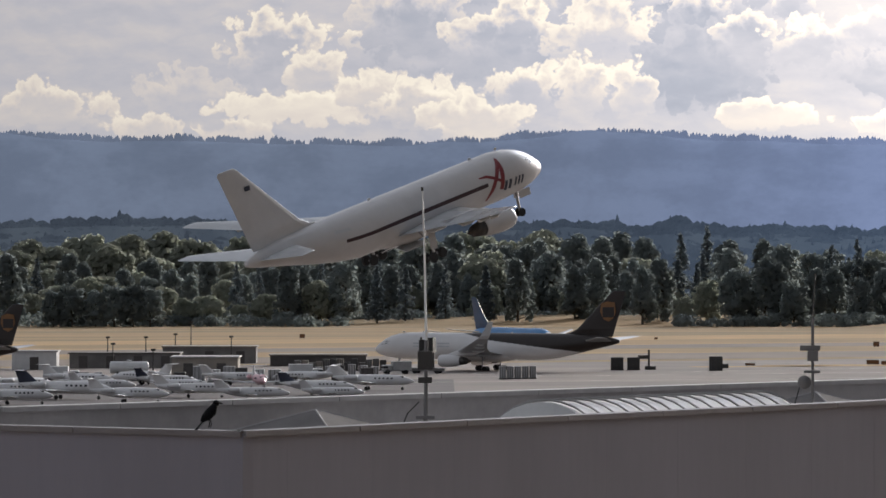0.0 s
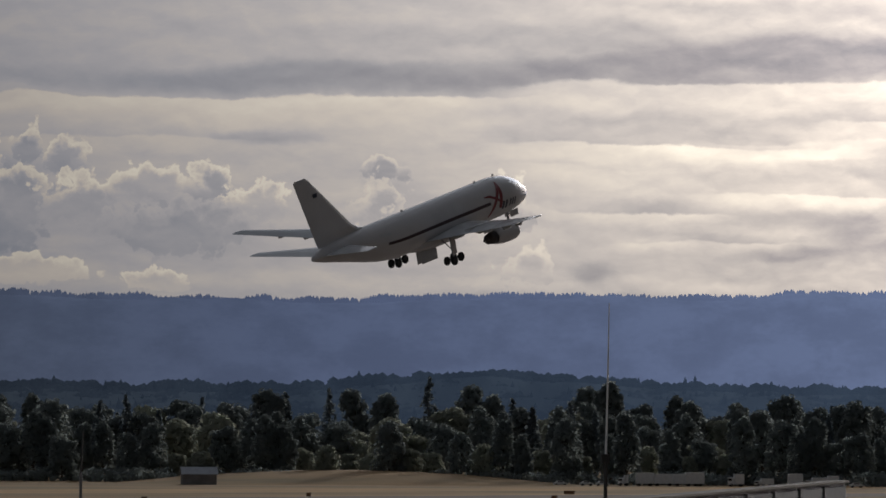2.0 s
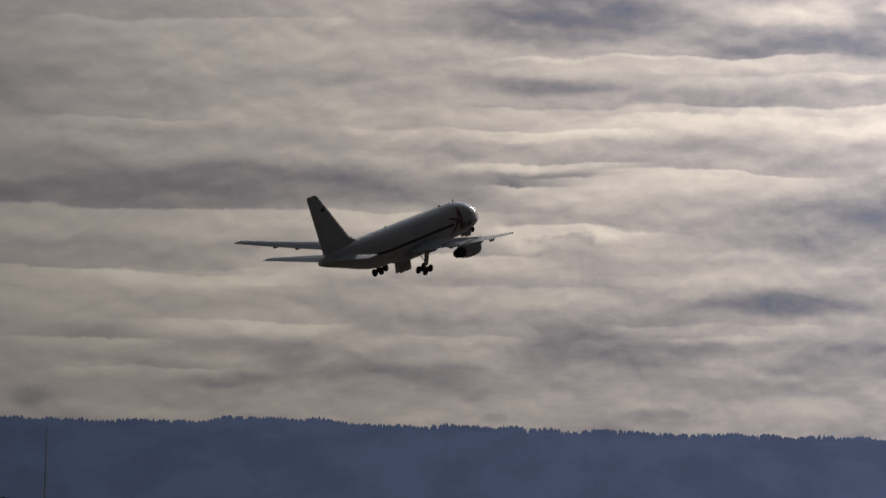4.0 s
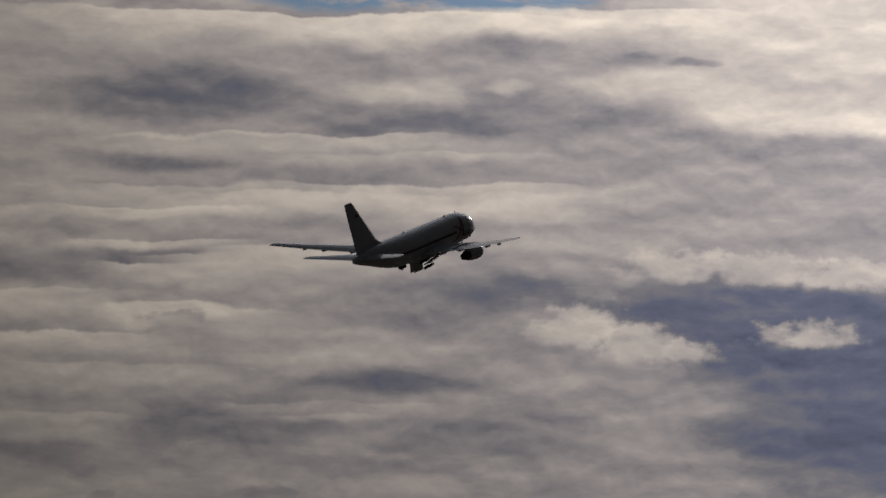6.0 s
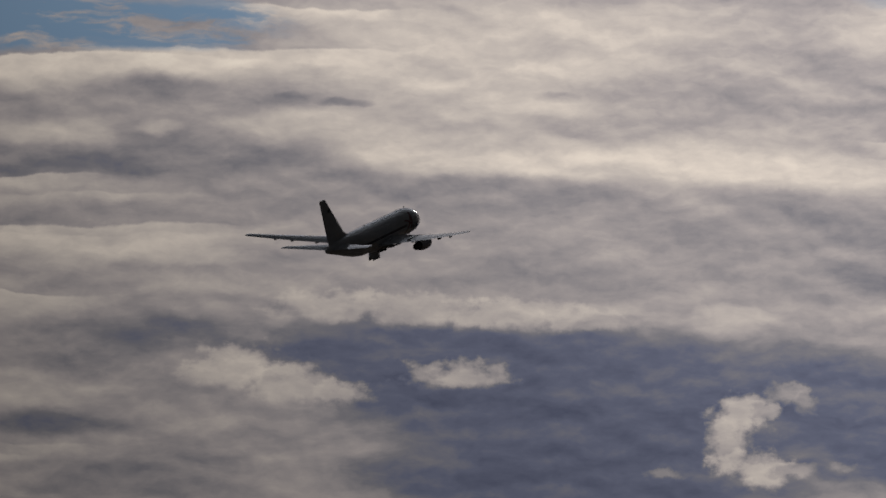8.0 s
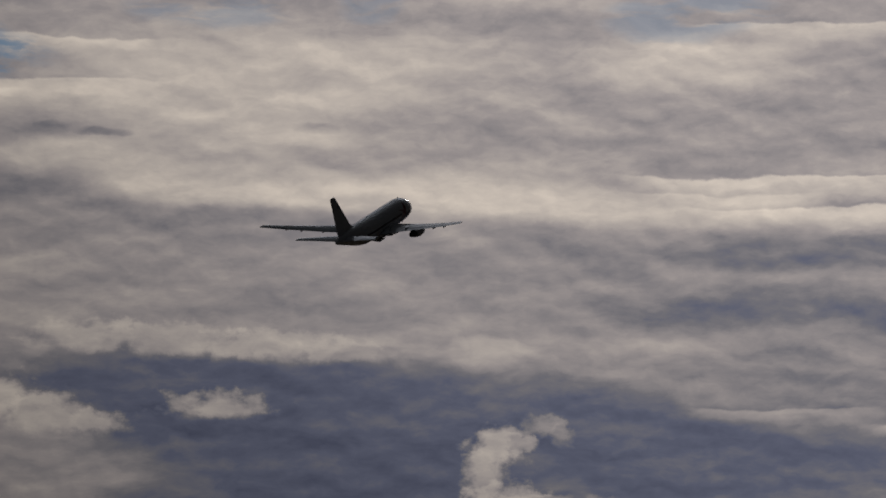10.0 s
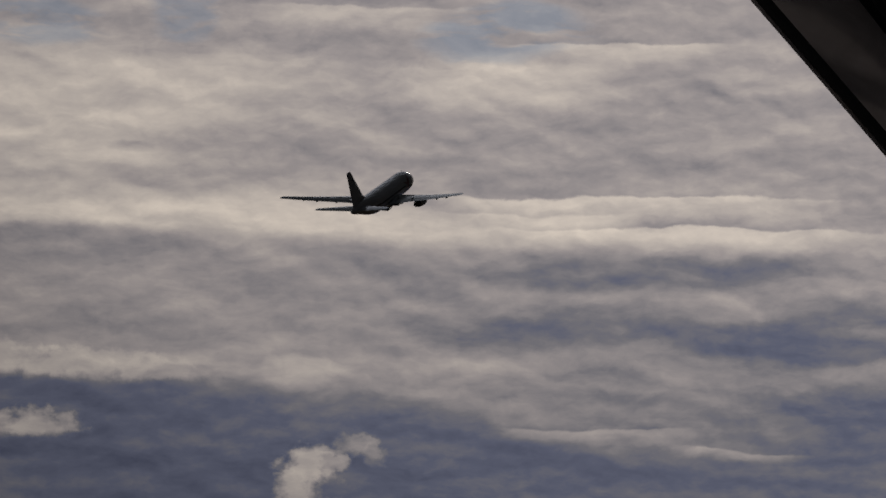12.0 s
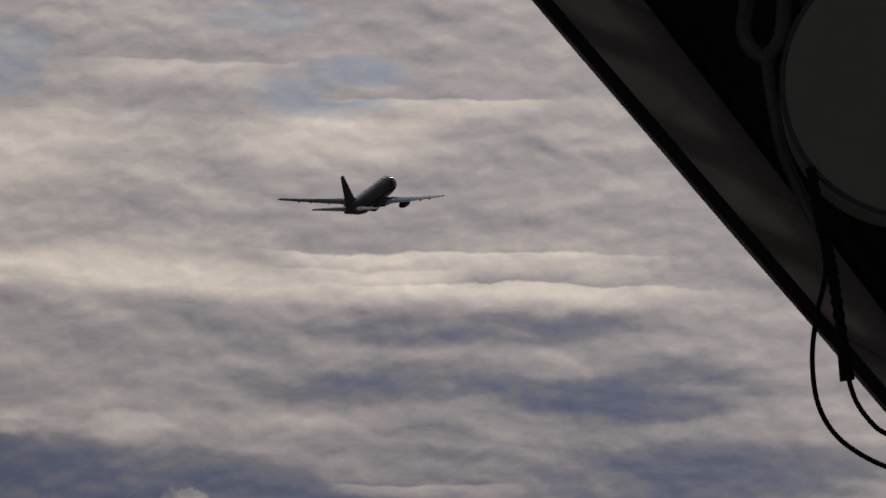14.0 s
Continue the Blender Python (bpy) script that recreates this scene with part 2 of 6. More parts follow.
    # last high
    for f in ((28.20, 7.11, 0.48, 0.16, 0.52, 0.80), (28.96, 6.78, 0.54, 0.22, 0.49, 0.85), (27.80, 6.34, 0.84, 0.28, 0.51, 0.80), (29.82, 7.16, 0.90, 0.36, 0.55, 0.70),
              (22.42, 6.80, 2.29, 0.48, 0.65, 0.70), (26.34, 6.82, 1.21, 0.36, 0.65, 0.70), (24.66, 6.15, 1.99, 0.30, 0.54, 0.70), (26.96, 5.79, 2.41, 0.18, 0.52, 0.80),
              (21.67, 5.52, 2.05, 0.30, 0.66, 0.80), (22.52, 5.16, 2.05, 0.18, 0.49, 0.80), (28.71, 6.80, 0.36, 0.27, 0.50, 0.80), (29.91, 6.91, 1.21, 0.54, 0.56, 0.60)):
        patch(*f)
    # last low
    for f in ((24.71, 3.76, 0.46, 0.19, 0.58, 0.80), (26.22, 3.77, 0.66, 0.18, 0.56, 0.80), (28.21, 3.48, 2.23, 0.54, 0.47, 0.90), (28.21, 3.53, 0.90, 0.10, 0.42, 0.85),
              (28.52, 3.09, 1.33, 0.10, 0.58, 0.70), (23.52, 2.93, 3.86, 0.66, 0.34, 0.90), (29.73, 2.61, 2.17, 0.42, 0.34, 0.90), (24.51, 5.48, 1.99, 0.36, 0.68, 0.80),
              (25.25, 4.77, 1.99, 0.36, 0.48, 0.80), (31.17, 4.28, 0.72, 0.24, 0.51, 0.85), (28.77, 3.79, 1.57, 0.28, 0.48, 0.60), (31.48, 3.45, 1.99, 0.48, 0.40, 0.90),
              (24.56, 3.25, 2.41, 0.36, 0.38, 0.85), (30.62, 3.15, 2.05, 0.78, 0.36, 0.85), (30.65, 4.35, 1.39, 0.39, 0.37, 0.70), (29.05, 3.11, 1.57, 0.36, 0.42, 0.60)):
        patch(*f)
    # bodies of the towers
    for f in ((0.80, 2.21, 1.99, 0.90, 0.68, 0.85), (2.66, 2.16, 1.27, 0.84, 0.65, 0.90), (4.96, 2.00, 1.45, 0.48, 0.67, 0.80), (-1.83, 1.93, 0.90, 0.66, 0.71, 0.60),
              (7.18, 2.14, 0.54, 0.54, 0.70, 0.70)):
        patch(*f)
    # lit edges in the south
    for f in ((5.46, 3.34, 4.22, 0.42, 0.84, 0.90), (10.88, 3.46, 2.89, 0.30, 0.84, 0.90), (4.26, 2.89, 1.81, 0.21, 0.80, 0.80), (10.58, 2.83, 2.53, 0.25, 0.84, 0.90),
              (9.08, 2.59, 1.81, 0.18, 0.78, 0.60), (11.67, 2.34, 1.57, 0.18, 0.80, 0.80), (9.87, 2.15, 1.33, 0.21, 0.80, 0.80), (10.59, 1.82, 1.21, 0.16, 0.76, 0.70),
              (10.23, 4.45, 1.21, 0.10, 0.74, 0.90), (14.75, 4.42, 1.57, 0.13, 0.75, 0.90), (14.87, 4.03, 1.33, 0.10, 0.73, 0.80), (15.06, 3.79, 1.21, 0.24, 0.76, 0.80),
              (13.56, 3.05, 2.05, 0.21, 0.78, 0.80), (11.75, 2.88, 1.81, 0.16, 0.74, 0.60)):
        deck(*f)
    # lit edges in the middle
    for f in ((10.79, 5.51, 2.53, 0.30, 0.70, 0.80), (15.92, 5.22, 2.77, 0.21, 0.70, 0.85), (10.21, 4.45, 1.09, 0.11, 0.73, 0.90), (14.73, 4.66, 0.90, 0.10, 0.66, 0.70),
              (16.83, 4.60, 2.89, 0.27, 0.72, 0.90), (13.58, 4.39, 1.81, 0.11, 0.70, 0.80), (14.86, 4.03, 1.15, 0.08, 0.70, 0.85), (11.43, 3.48, 3.74, 0.39, 0.72, 0.95),
              (16.54, 3.95, 1.81, 0.30, 0.70, 0.80), (15.23, 3.33, 1.39, 0.30, 0.73, 0.90), (13.85, 2.72, 2.89, 0.21, 0.66, 0.70), (13.86, 2.17, 1.03, 0.14, 0.66, 0.80),
              (16.57, 2.23, 0.84, 0.08, 0.62, 0.70)):
        deck(*f)
    # lit edges above
    for f in ((16.37, 6.51, 3.86, 0.36, 0.76, 0.95), (19.68, 6.60, 2.53, 0.36, 0.70, 0.80), (15.19, 5.18, 1.63, 0.14, 0.64, 0.80), (17.18, 5.01, 2.17, 0.11, 0.62, 0.80),
              (14.84, 4.67, 1.27, 0.22, 0.67, 0.85), (17.67, 4.69, 2.53, 0.22, 0.67, 0.90), (16.00, 3.88, 1.69, 0.36, 0.68, 0.90), (15.11, 3.35, 1.03, 0.22, 0.72, 0.90),
              (14.70, 2.89, 0.84, 0.18, 0.66, 0.70), (16.87, 2.36, 1.81, 0.12, 0.60, 0.80), (18.74, 6.52, 1.21, 0.27, 0.72, 0.80), (20.24, 7.03, 1.69, 0.21, 0.70, 0.80),
              (27.13, 5.50, 1.33, 0.24, 0.70, 0.80)):
        deck(*f)
    # lit edges late
    for f in ((28.17, 5.66, 2.77, 0.28, 0.69, 0.90), (28.48, 5.34, 2.77, 0.27, 0.70, 0.90), (28.02, 7.30, 1.57, 0.21, 0.66, 0.80), (28.34, 7.29, 0.96, 0.17, 0.66, 0.85),
              (26.65, 7.00, 1.21, 0.24, 0.64, 0.70), (25.37, 7.67, 1.57, 0.24, 0.64, 0.70), (27.92, 3.18, 1.21, 0.11, 0.58, 0.80), (29.43, 2.99, 0.90, 0.10, 0.56, 0.80)):
        deck(*f)
    state = with_tone(boil, tone_of(state))
    # small cumulus over the south
    for f in ((-4.23, 1.57, 0.93, 0.37, 0.86, 0.75, 1), (-3.09, 1.34, 0.58, 0.32, 0.86, 0.76, 1), (-2.25, 1.32, 0.62, 0.19, 0.86, 0.78, 1), (-2.67, 1.66, 0.77, 0.43, 0.78, 0.73, 1),
              (-1.77, 2.14, 0.73, 0.66, 0.88, 0.70, 1), (-1.35, 1.90, 0.48, 0.40, 0.88, 0.74, 1), (-0.87, 2.30, 0.37, 0.17, 0.88, 0.76, 1), (-1.59, 1.56, 1.16, 0.25, 0.88, 0.82, 1),
              (-0.74, 1.72, 0.58, 0.34, 0.88, 0.77, 1), (-0.05, 1.63, 0.50, 0.37, 0.88, 0.75, 1), (0.28, 1.34, 0.73, 0.20, 0.88, 0.78, 1)):
        puff(*f)
    # great tower
    for f in ((1.45, 3.21, 0.56, 0.46, 0.88, 0.66, 1), (0.43, 2.90, 0.66, 0.42, 0.86, 0.68, 1), (-0.29, 2.48, 0.93, 0.66, 0.82, 0.68, 1), (2.42, 2.92, 0.57, 0.48, 0.88, 0.64, 1),
              (2.78, 2.62, 0.49, 0.43, 0.88, 0.64, 1), (1.31, 2.70, 0.54, 0.40, 0.88, 0.68, 1), (0.74, 2.30, 0.93, 0.58, 0.88, 0.68, 1), (1.91, 2.79, 0.56, 0.34, 0.88, 0.70, 1),
              (1.76, 2.25, 0.85, 0.62, 0.86, 0.73, 1), (2.73, 2.01, 1.00, 0.73, 0.70, 0.65, 1), (3.38, 2.84, 0.32, 0.29, 0.88, 0.66, 1), (3.70, 2.68, 0.34, 0.37, 0.88, 0.68, 1)):
        puff(*f)
    # its eastern shoulders
    for f in ((3.27, 2.34, 0.48, 0.40, 0.88, 0.68, 1), (3.99, 2.26, 0.73, 0.37, 0.88, 0.70, 1), (4.68, 2.39, 0.66, 0.37, 0.88, 0.72, 1), (5.32, 2.39, 0.42, 0.37, 0.88, 0.66, 1),
              (5.80, 2.22, 0.57, 0.29, 0.88, 0.72, 1), (4.96, 1.94, 1.16, 0.42, 0.74, 0.66, 1), (7.18, 2.56, 0.36, 0.20, 0.82, 0.66, 1), (7.12, 2.11, 0.40, 0.48, 0.80, 0.68, 1),
              (8.44, 2.18, 0.42, 0.42, 0.86, 0.68, 1), (7.67, 1.84, 0.93, 0.46, 0.78, 0.72, 1)):
        puff(*f)
    # its lower front
    for f in ((0.89, 1.76, 0.57, 0.37, 0.88, 0.72, 1), (1.52, 1.76, 0.52, 0.45, 0.88, 0.74, 1), (2.00, 1.71, 0.37, 0.45, 0.88, 0.74, 1), (-0.22, 1.57, 0.66, 0.37, 0.88, 0.75, 1),
              (0.32, 1.46, 0.85, 0.28, 0.88, 0.78, 1), (3.39, 1.49, 0.85, 0.20, 0.88, 0.79, 1), (4.75, 1.37, 0.49, 0.19, 0.88, 0.76, 1), (8.66, 1.56, 0.39, 0.31, 0.80, 0.70, 1),
              (16.10, 1.35, 0.50, 0.20, 0.60, 0.52, 1), (14.36, 1.29, 0.31, 0.11, 0.64, 0.56, 1)):
        puff(*f)
    # low cumulus before the shower
    for f in ((18.54, 3.07, 0.62, 0.21, 0.60, 0.52, 1), (19.45, 3.15, 0.65, 0.34, 0.82, 0.64, 1), (20.05, 2.99, 0.56, 0.34, 0.80, 0.60, 1), (20.60, 2.93, 0.39, 0.19, 0.76, 0.60, 1),
              (21.80, 3.13, 0.71, 0.20, 0.78, 0.58, 1), (20.40, 3.84, 0.68, 0.25, 0.76, 0.62, 1), (21.42, 3.81, 0.99, 0.25, 0.74, 0.60, 1), (22.45, 3.77, 0.99, 0.24, 0.74, 0.60, 1),
              (23.23, 3.73, 0.65, 0.16, 0.68, 0.56, 1), (15.05, 3.23, 0.59, 0.15, 0.74, 0.60, 1)):
        puff(*f)
    # curled wisp
    for f in ((24.69, 2.48, 0.27, 0.39, 0.76, 0.58, 0), (24.82, 2.79, 0.42, 0.25, 0.86, 0.62, 0), (25.09, 2.80, 0.20, 0.11, 0.70, 0.56, 0), (25.33, 2.99, 0.31, 0.12, 0.68, 0.50, 0),
              (25.52, 2.92, 0.16, 0.16, 0.62, 0.48, 0), (24.98, 2.18, 0.50, 0.24, 0.84, 0.62, 0), (25.43, 2.18, 0.32, 0.10, 0.66, 0.50, 0), (25.88, 2.22, 0.19, 0.07, 0.60, 0.46, 0),
              (24.04, 2.11, 0.27, 0.07, 0.60, 0.46, 0)):
        puff(*f)
    tone = tone_of(state)
    # billows at two sizes, lit from above
    at = k.vec("MULTIPLY_ADD", fray, (0.35, 0.2, 0), p)

    def billow(v):
        return k.noise(k.vec("MULTIPLY", v, (1.0, 2.3, 1)), 1.0, 6, 0.54)

    b0, b1 = billow(at), billow(k.vec("ADD", at, (0.05, 0.10, 0)))
    grain = k.noise(k.vec("MULTIPLY", at, (4.5, 9.0, 1)), 1.0, 5, 0.6)
    stir = k.step(az, 5.0, 15.0, 0.45, 1.0)
    ripple = k.math("MULTIPLY_ADD", k.math("SUBTRACT", b0, b1), 0.34, k.math("MULTIPLY", k.math("SUBTRACT", b0, 0.5), 0.08))
    ripple = k.math("MULTIPLY_ADD", k.math("SUBTRACT", grain, 0.5), 0.05, ripple)
    tone = k.math("MULTIPLY_ADD", ripple, k.math("MULTIPLY", stir, 0.9), tone, clamp=True)

    def shown(*rgb):
        return tuple(((c / 255 + 0.055) / 1.055) ** 2.4 for c in rgb)

    warm = k.ramp(tone, [(0.20, shown(48, 52, 70)), (0.36, shown(84, 87, 103)), (0.43, shown(105, 103, 108)), (0.54, shown(140, 133, 132)),
                         (0.64, shown(168, 159, 152)), (0.72, shown(191, 180, 169)), (0.82, shown(216, 205, 190)), (1.0, shown(255, 247, 230))])
    cool = k.ramp(tone, [(0.20, shown(48, 52, 70)), (0.46, shown(112, 118, 134)), (0.64, shown(159, 163, 175)), (0.72, shown(184, 183, 190)),
                         (0.80, shown(212, 203, 196)), (0.88, shown(234, 225, 210)), (1.0, shown(255, 249, 236))])
    layer = k.mix(k.step(az, 0.0, 14.0), cool, warm)

    # overhead and behind the view, unseen sky set cooler to tune the light on things
    side = k.step(k.math("ABSOLUTE", k.math("SUBTRACT", az, 14.0)), 28.0, 70.0)
    high = k.math("MAXIMUM", k.step(el, 10.0, 30.0), side)
    wide = k.noise(k.vec("MULTIPLY", p, (0.26, 0.95, 1)), 1.0, 4, 0.5)
    layer = k.mix(high, layer, k.ramp(wide, [(0.3, (0.28, 0.312, 0.385)), (0.7, (0.47, 0.485, 0.52))]))

    # clear sky in the gaps, from the sun's own sky
    sky = k.add("ShaderNodeTexSky")
    sky.sky_type, sky.sun_disc = "NISHITA", False
    sky.sun_elevation, sky.sun_rotation = radians(SUN_EL), radians(SUN_AZ)
    clear = k.mix(0.9, k.mix(1.0, sky.outputs[0], (0.004, 0.006, 0.010, 1), "MULTIPLY"), (0.12, 0.185, 0.27, 1))
    streaks = k.step(k.noise(k.vec("MULTIPLY", warp, (0.9, 4.5, 1)), 1.0, 5, 0.6), 0.62, 0.46)
    gap = None
    for a, e, w, h, much in ((17.65, 6.87, 2.59, 0.31, 1.00), (17.57, 6.76, 2.59, 0.25, 0.95), (18.80, 6.92, 0.90, 0.36, 0.70), (21.69, 7.45, 1.03, 0.30, 0.35), (26.69, 7.37, 0.72, 0.30, 0.40), (27.01, 7.46, 0.90, 0.36, 0.40), (25.97, 8.16, 0.66, 0.24, 0.30), (26.68, 7.27, 0.84, 0.24, 0.30), (23.45, 7.69, 0.54, 0.48, 0.30)):
        one = k.step(k.vec("LENGTH", local(warp, a, e, w, h)), 1.0, 0.6, 0.0, much)
        gap = one if gap is None else k.math("MAXIMUM", gap, one)
    layer = k.mix(k.math("MULTIPLY", gap, streaks), layer, clear)

    # glow round the veiled sun: doublings of light by the angle from it
    s = Vector((math.sin(radians(SUN_AZ)) * math.cos(radians(SUN_EL)), math.cos(radians(SUN_AZ)) * math.cos(radians(SUN_EL)), math.sin(radians(SUN_EL))))
    apart = k.math("MULTIPLY", k.math("ARCCOSINE", k.vec("DOT_PRODUCT", way, tuple(s))), 57.2958 / 45.0)
    steps = [(0.0, 4.4), (11.0, 4.2), (14.4, 3.95), (17.4, 3.4), (21.8, 2.42), (24.8, 1.52), (27.9, 0.72), (31.4, 0.04), (35.0, -0.42), (39.5, -0.65)]
    grade = k.ramp(apart, [(a / 45.0, ((g + 1.0) / 6.0,) * 3) for a, g in steps])
    unseen_dimming = k.step(az, 36.0, 54.0, 1.0, 0.4)      # unseen sky past the sun dimmed to even the light on the walls
    gain = k.math("MULTIPLY", unseen_dimming, k.math("POWER", 2.0, k.math("MULTIPLY_ADD", grade, 6.0, -1.0)))
    bg = k.add("ShaderNodeBackground")
    k.put(bg.inputs[0], layer), k.put(bg.inputs[1], gain)
    k.put(k.add("ShaderNodeOutputWorld").inputs[0], bg.outputs[0])


make_world()
sun = new("sun", bpy.data.lights.new("sun", "SUN"))
sun.data.energy, sun.data.angle, sun.data.color = 1.8, radians(4.0), (1.0, 0.92, 0.80)
sun.matrix_world = look((0, 0, 0), (-math.sin(radians(SUN_AZ)) * math.cos(radians(SUN_EL)), -math.cos(radians(SUN_AZ)) * math.cos(radians(SUN_EL)), -math.sin(radians(SUN_EL))))


# ---- materials ----
def mat(name, base, rough=0.6, metal=0.0, var=0.25, scale=1.0, bump=0.0, second=None, emit=None, spec=0.5, stretch=(1, 1, 1), per_object=0.0, sheer=0.0):
    m = bpy.data.materials.new(name)
    m.use_nodes = True
    k = Nodes(m.node_tree)
    b = k.add("ShaderNodeBsdfPrincipled")
    k.put(k.add("ShaderNodeOutputMaterial").inputs[0], b.outputs[0])
    at = k.vec("MULTIPLY", k.add("ShaderNodeTexCoord").outputs["Object"], stretch)
    if emit:                                      # far slopes: grain follows bearing and height
        e0 = k.add("ShaderNodeSeparateXYZ")
        k.put(e0.inputs[0], k.add("ShaderNodeTexCoord").outputs["Object"])
        c0 = k.add("ShaderNodeCombineXYZ")
        k.put(c0.inputs[0], k.math("MULTIPLY", k.math("ARCTAN2", e0.outputs[0], e0.outputs[1]), 4200.0))
        k.put(c0.inputs[2], e0.outputs[2])
        at = k.vec("MULTIPLY", c0.outputs[0], stretch)
    big = k.noise(at, scale, 4, 0.55)
    small = k.noise(at, scale * 9, 5, 0.6)
    two = second or tuple(c * (1 - var) for c in base)
    fac = k.math("MULTIPLY_ADD", k.math("SUBTRACT", small, 0.5), 0.8, k.step(big, 0.3, 0.7), clamp=True)
    col = k.mix(fac, (*base, 1), (*two, 1))
    if per_object:
        r = k.math("MULTIPLY_ADD", k.add("ShaderNodeObjectInfo").outputs["Random"], per_object, 1 - per_object / 2)
        col = k.mix(1.0, col, r, "MULTIPLY")
    k.put(b.inputs["Base Color"], col)
    k.put(b.inputs["Roughness"], k.math("MULTIPLY_ADD", small, 0.15, rough - 0.07, clamp=True))
    b.inputs["Metallic"].default_value = metal
    b.inputs["Specular IOR Level"].default_value = spec
    if emit:                                      # far haze painted in as a glow, brighter towards the sun's side
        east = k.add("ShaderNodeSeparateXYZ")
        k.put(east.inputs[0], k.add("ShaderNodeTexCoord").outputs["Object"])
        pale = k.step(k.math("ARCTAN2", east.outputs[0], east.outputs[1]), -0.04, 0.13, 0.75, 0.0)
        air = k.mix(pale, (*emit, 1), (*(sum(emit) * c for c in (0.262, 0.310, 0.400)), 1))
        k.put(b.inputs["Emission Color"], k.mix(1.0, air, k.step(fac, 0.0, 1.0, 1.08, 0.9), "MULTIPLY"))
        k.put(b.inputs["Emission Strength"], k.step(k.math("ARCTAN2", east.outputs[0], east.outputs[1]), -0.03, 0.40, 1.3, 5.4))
    if bump:
        n = k.add("ShaderNodeBump")
        n.inputs["Strength"].default_value = bump
        k.put(n.inputs["Height"], small)
        k.put(b.inputs["Normal"], n.outputs[0])
    if sheer:                                     # thin cloth that lets some light through
        tr, mx = k.add("ShaderNodeBsdfTranslucent"), k.add("ShaderNodeMixShader")
        k.put(tr.inputs[0], col)
        mx.inputs[0].default_value = sheer
        k.put(mx.inputs[1], b.outputs[0]), k.put(mx.inputs[2], tr.outputs[0])
        k.put([n for n in m.node_tree.nodes if n.type == "OUTPUT_MATERIAL"][0].inputs[0], mx.outputs[0])
    return m


# white held below the parked jets' so this jet reads darker against the sky
JETWHITE = mat("toned_down_white_paint", (0.61, 0.595, 0.59), 0.20, var=0.09, scale=0.3)
WHITE = mat("white_aircraft_paint", (0.74, 0.725, 0.715), 0.22, var=0.07, scale=0.3)
GREY_PAINT = mat("light_grey_aircraft_paint", (0.56, 0.57, 0.58), 0.13, var=0.1, scale=0.4)
BROWN = mat("dark_brown_paint", (0.022, 0.014, 0.011), 0.45, var=0.25, scale=0.4)
GOLD = mat("gold_paint", (0.22, 0.10, 0.03), 0.5, var=0.2, scale=1.0)
RED = mat("red_paint", (0.20, 0.012, 0.017), 0.4, var=0.15, scale=1.0)
MAROON = mat("dark_maroon_paint", (0.035, 0.008, 0.012), 0.4, var=0.15, scale=1.0)
NAVY = mat("dark_navy_paint", (0.02, 0.025, 0.05), 0.4, var=0.15, scale=1.0)
BLUE = mat("bright_blue_paint", (0.07, 0.26, 0.55), 0.4, var=0.2, scale=0.4)
METAL = mat("bare_aluminium", (0.55, 0.55, 0.56), 0.28, 0.9, var=0.15, scale=2)
DARKMETAL = mat("sooty_exhaust_metal", (0.10, 0.09, 0.085), 0.45, 0.7, var=0.3, scale=2)
STRUT = mat("grey_gear_steel", (0.35, 0.35, 0.36), 0.4, 0.4, var=0.2, scale=3)
RUBBER = mat("black_tyre_rubber", (0.018, 0.018, 0.019), 0.75, var=0.2, scale=4)
GLASSDARK = mat("dark_cockpit_glazing", (0.015, 0.018, 0.022), 0.12, var=0.1, scale=2)
GRASS = mat("dry_golden_grass", (0.36, 0.24, 0.128), 0.95, second=(0.22, 0.175, 0.105), scale=0.012, bump=0.3, spec=0.1, stretch=(0.6, 2.4, 1))
PALE_GRASS = mat("mown_straw_grass", (0.46, 0.295, 0.145), 0.95, second=(0.35, 0.25, 0.14), scale=0.03, spec=0.1)
APRON = mat("weathered_apron_concrete", (0.238, 0.203, 0.182), 0.85, second=(0.172, 0.149, 0.138), scale=0.02, bump=0.1, spec=0.2, stretch=(0.7, 2, 1))
ASPHALT = mat("worn_asphalt", (0.21, 0.168, 0.138), 0.9, second=(0.165, 0.137, 0.115), scale=0.02, spec=0.2)
RAMP = mat("dark_ramp_asphalt", (0.095, 0.082, 0.082), 0.85, second=(0.066, 0.058, 0.060), scale=0.06, spec=0.25, stretch=(0.7, 2, 1))
LINEPAINT = mat("faded_line_paint", (0.5, 0.47, 0.38), 0.8, var=0.4, scale=0.3)
ROOFWALL = mat("grey_painted_metal_panel", (0.235, 0.228, 0.275), 0.62, var=0.10, scale=0.6, stretch=(1, 1, 0.15))
FLASH = mat("galvanised_flashing", (0.46, 0.445, 0.44), 0.5, 0.2, var=0.15, scale=2)
ROOFCON = mat("pale_roof_membrane", (0.42, 0.40, 0.395), 0.85, second=(0.33, 0.315, 0.31), scale=0.8, bump=0.1)
COPING = mat("grey_metal_coping", (0.19, 0.178, 0.19), 0.5, 0.1, var=0.15, scale=2)
SKYLIGHT = mat("milky_skylight_plastic", (0.20, 0.187, 0.18), 0.95, var=0.2, scale=1.5, spec=0.05)
RIBWHITE = mat("white_standing_seam_metal", (0.58, 0.57, 0.55), 0.5, 0.1, var=0.12, scale=1.5)
RIBDARK = mat("shadow_line_grey", (0.30, 0.29, 0.28), 0.7, var=0.2, scale=2)
TEAL = mat("tinted_teal_glazing", (0.025, 0.055, 0.062), 0.45, var=0.3, scale=0.4, spec=0.2)
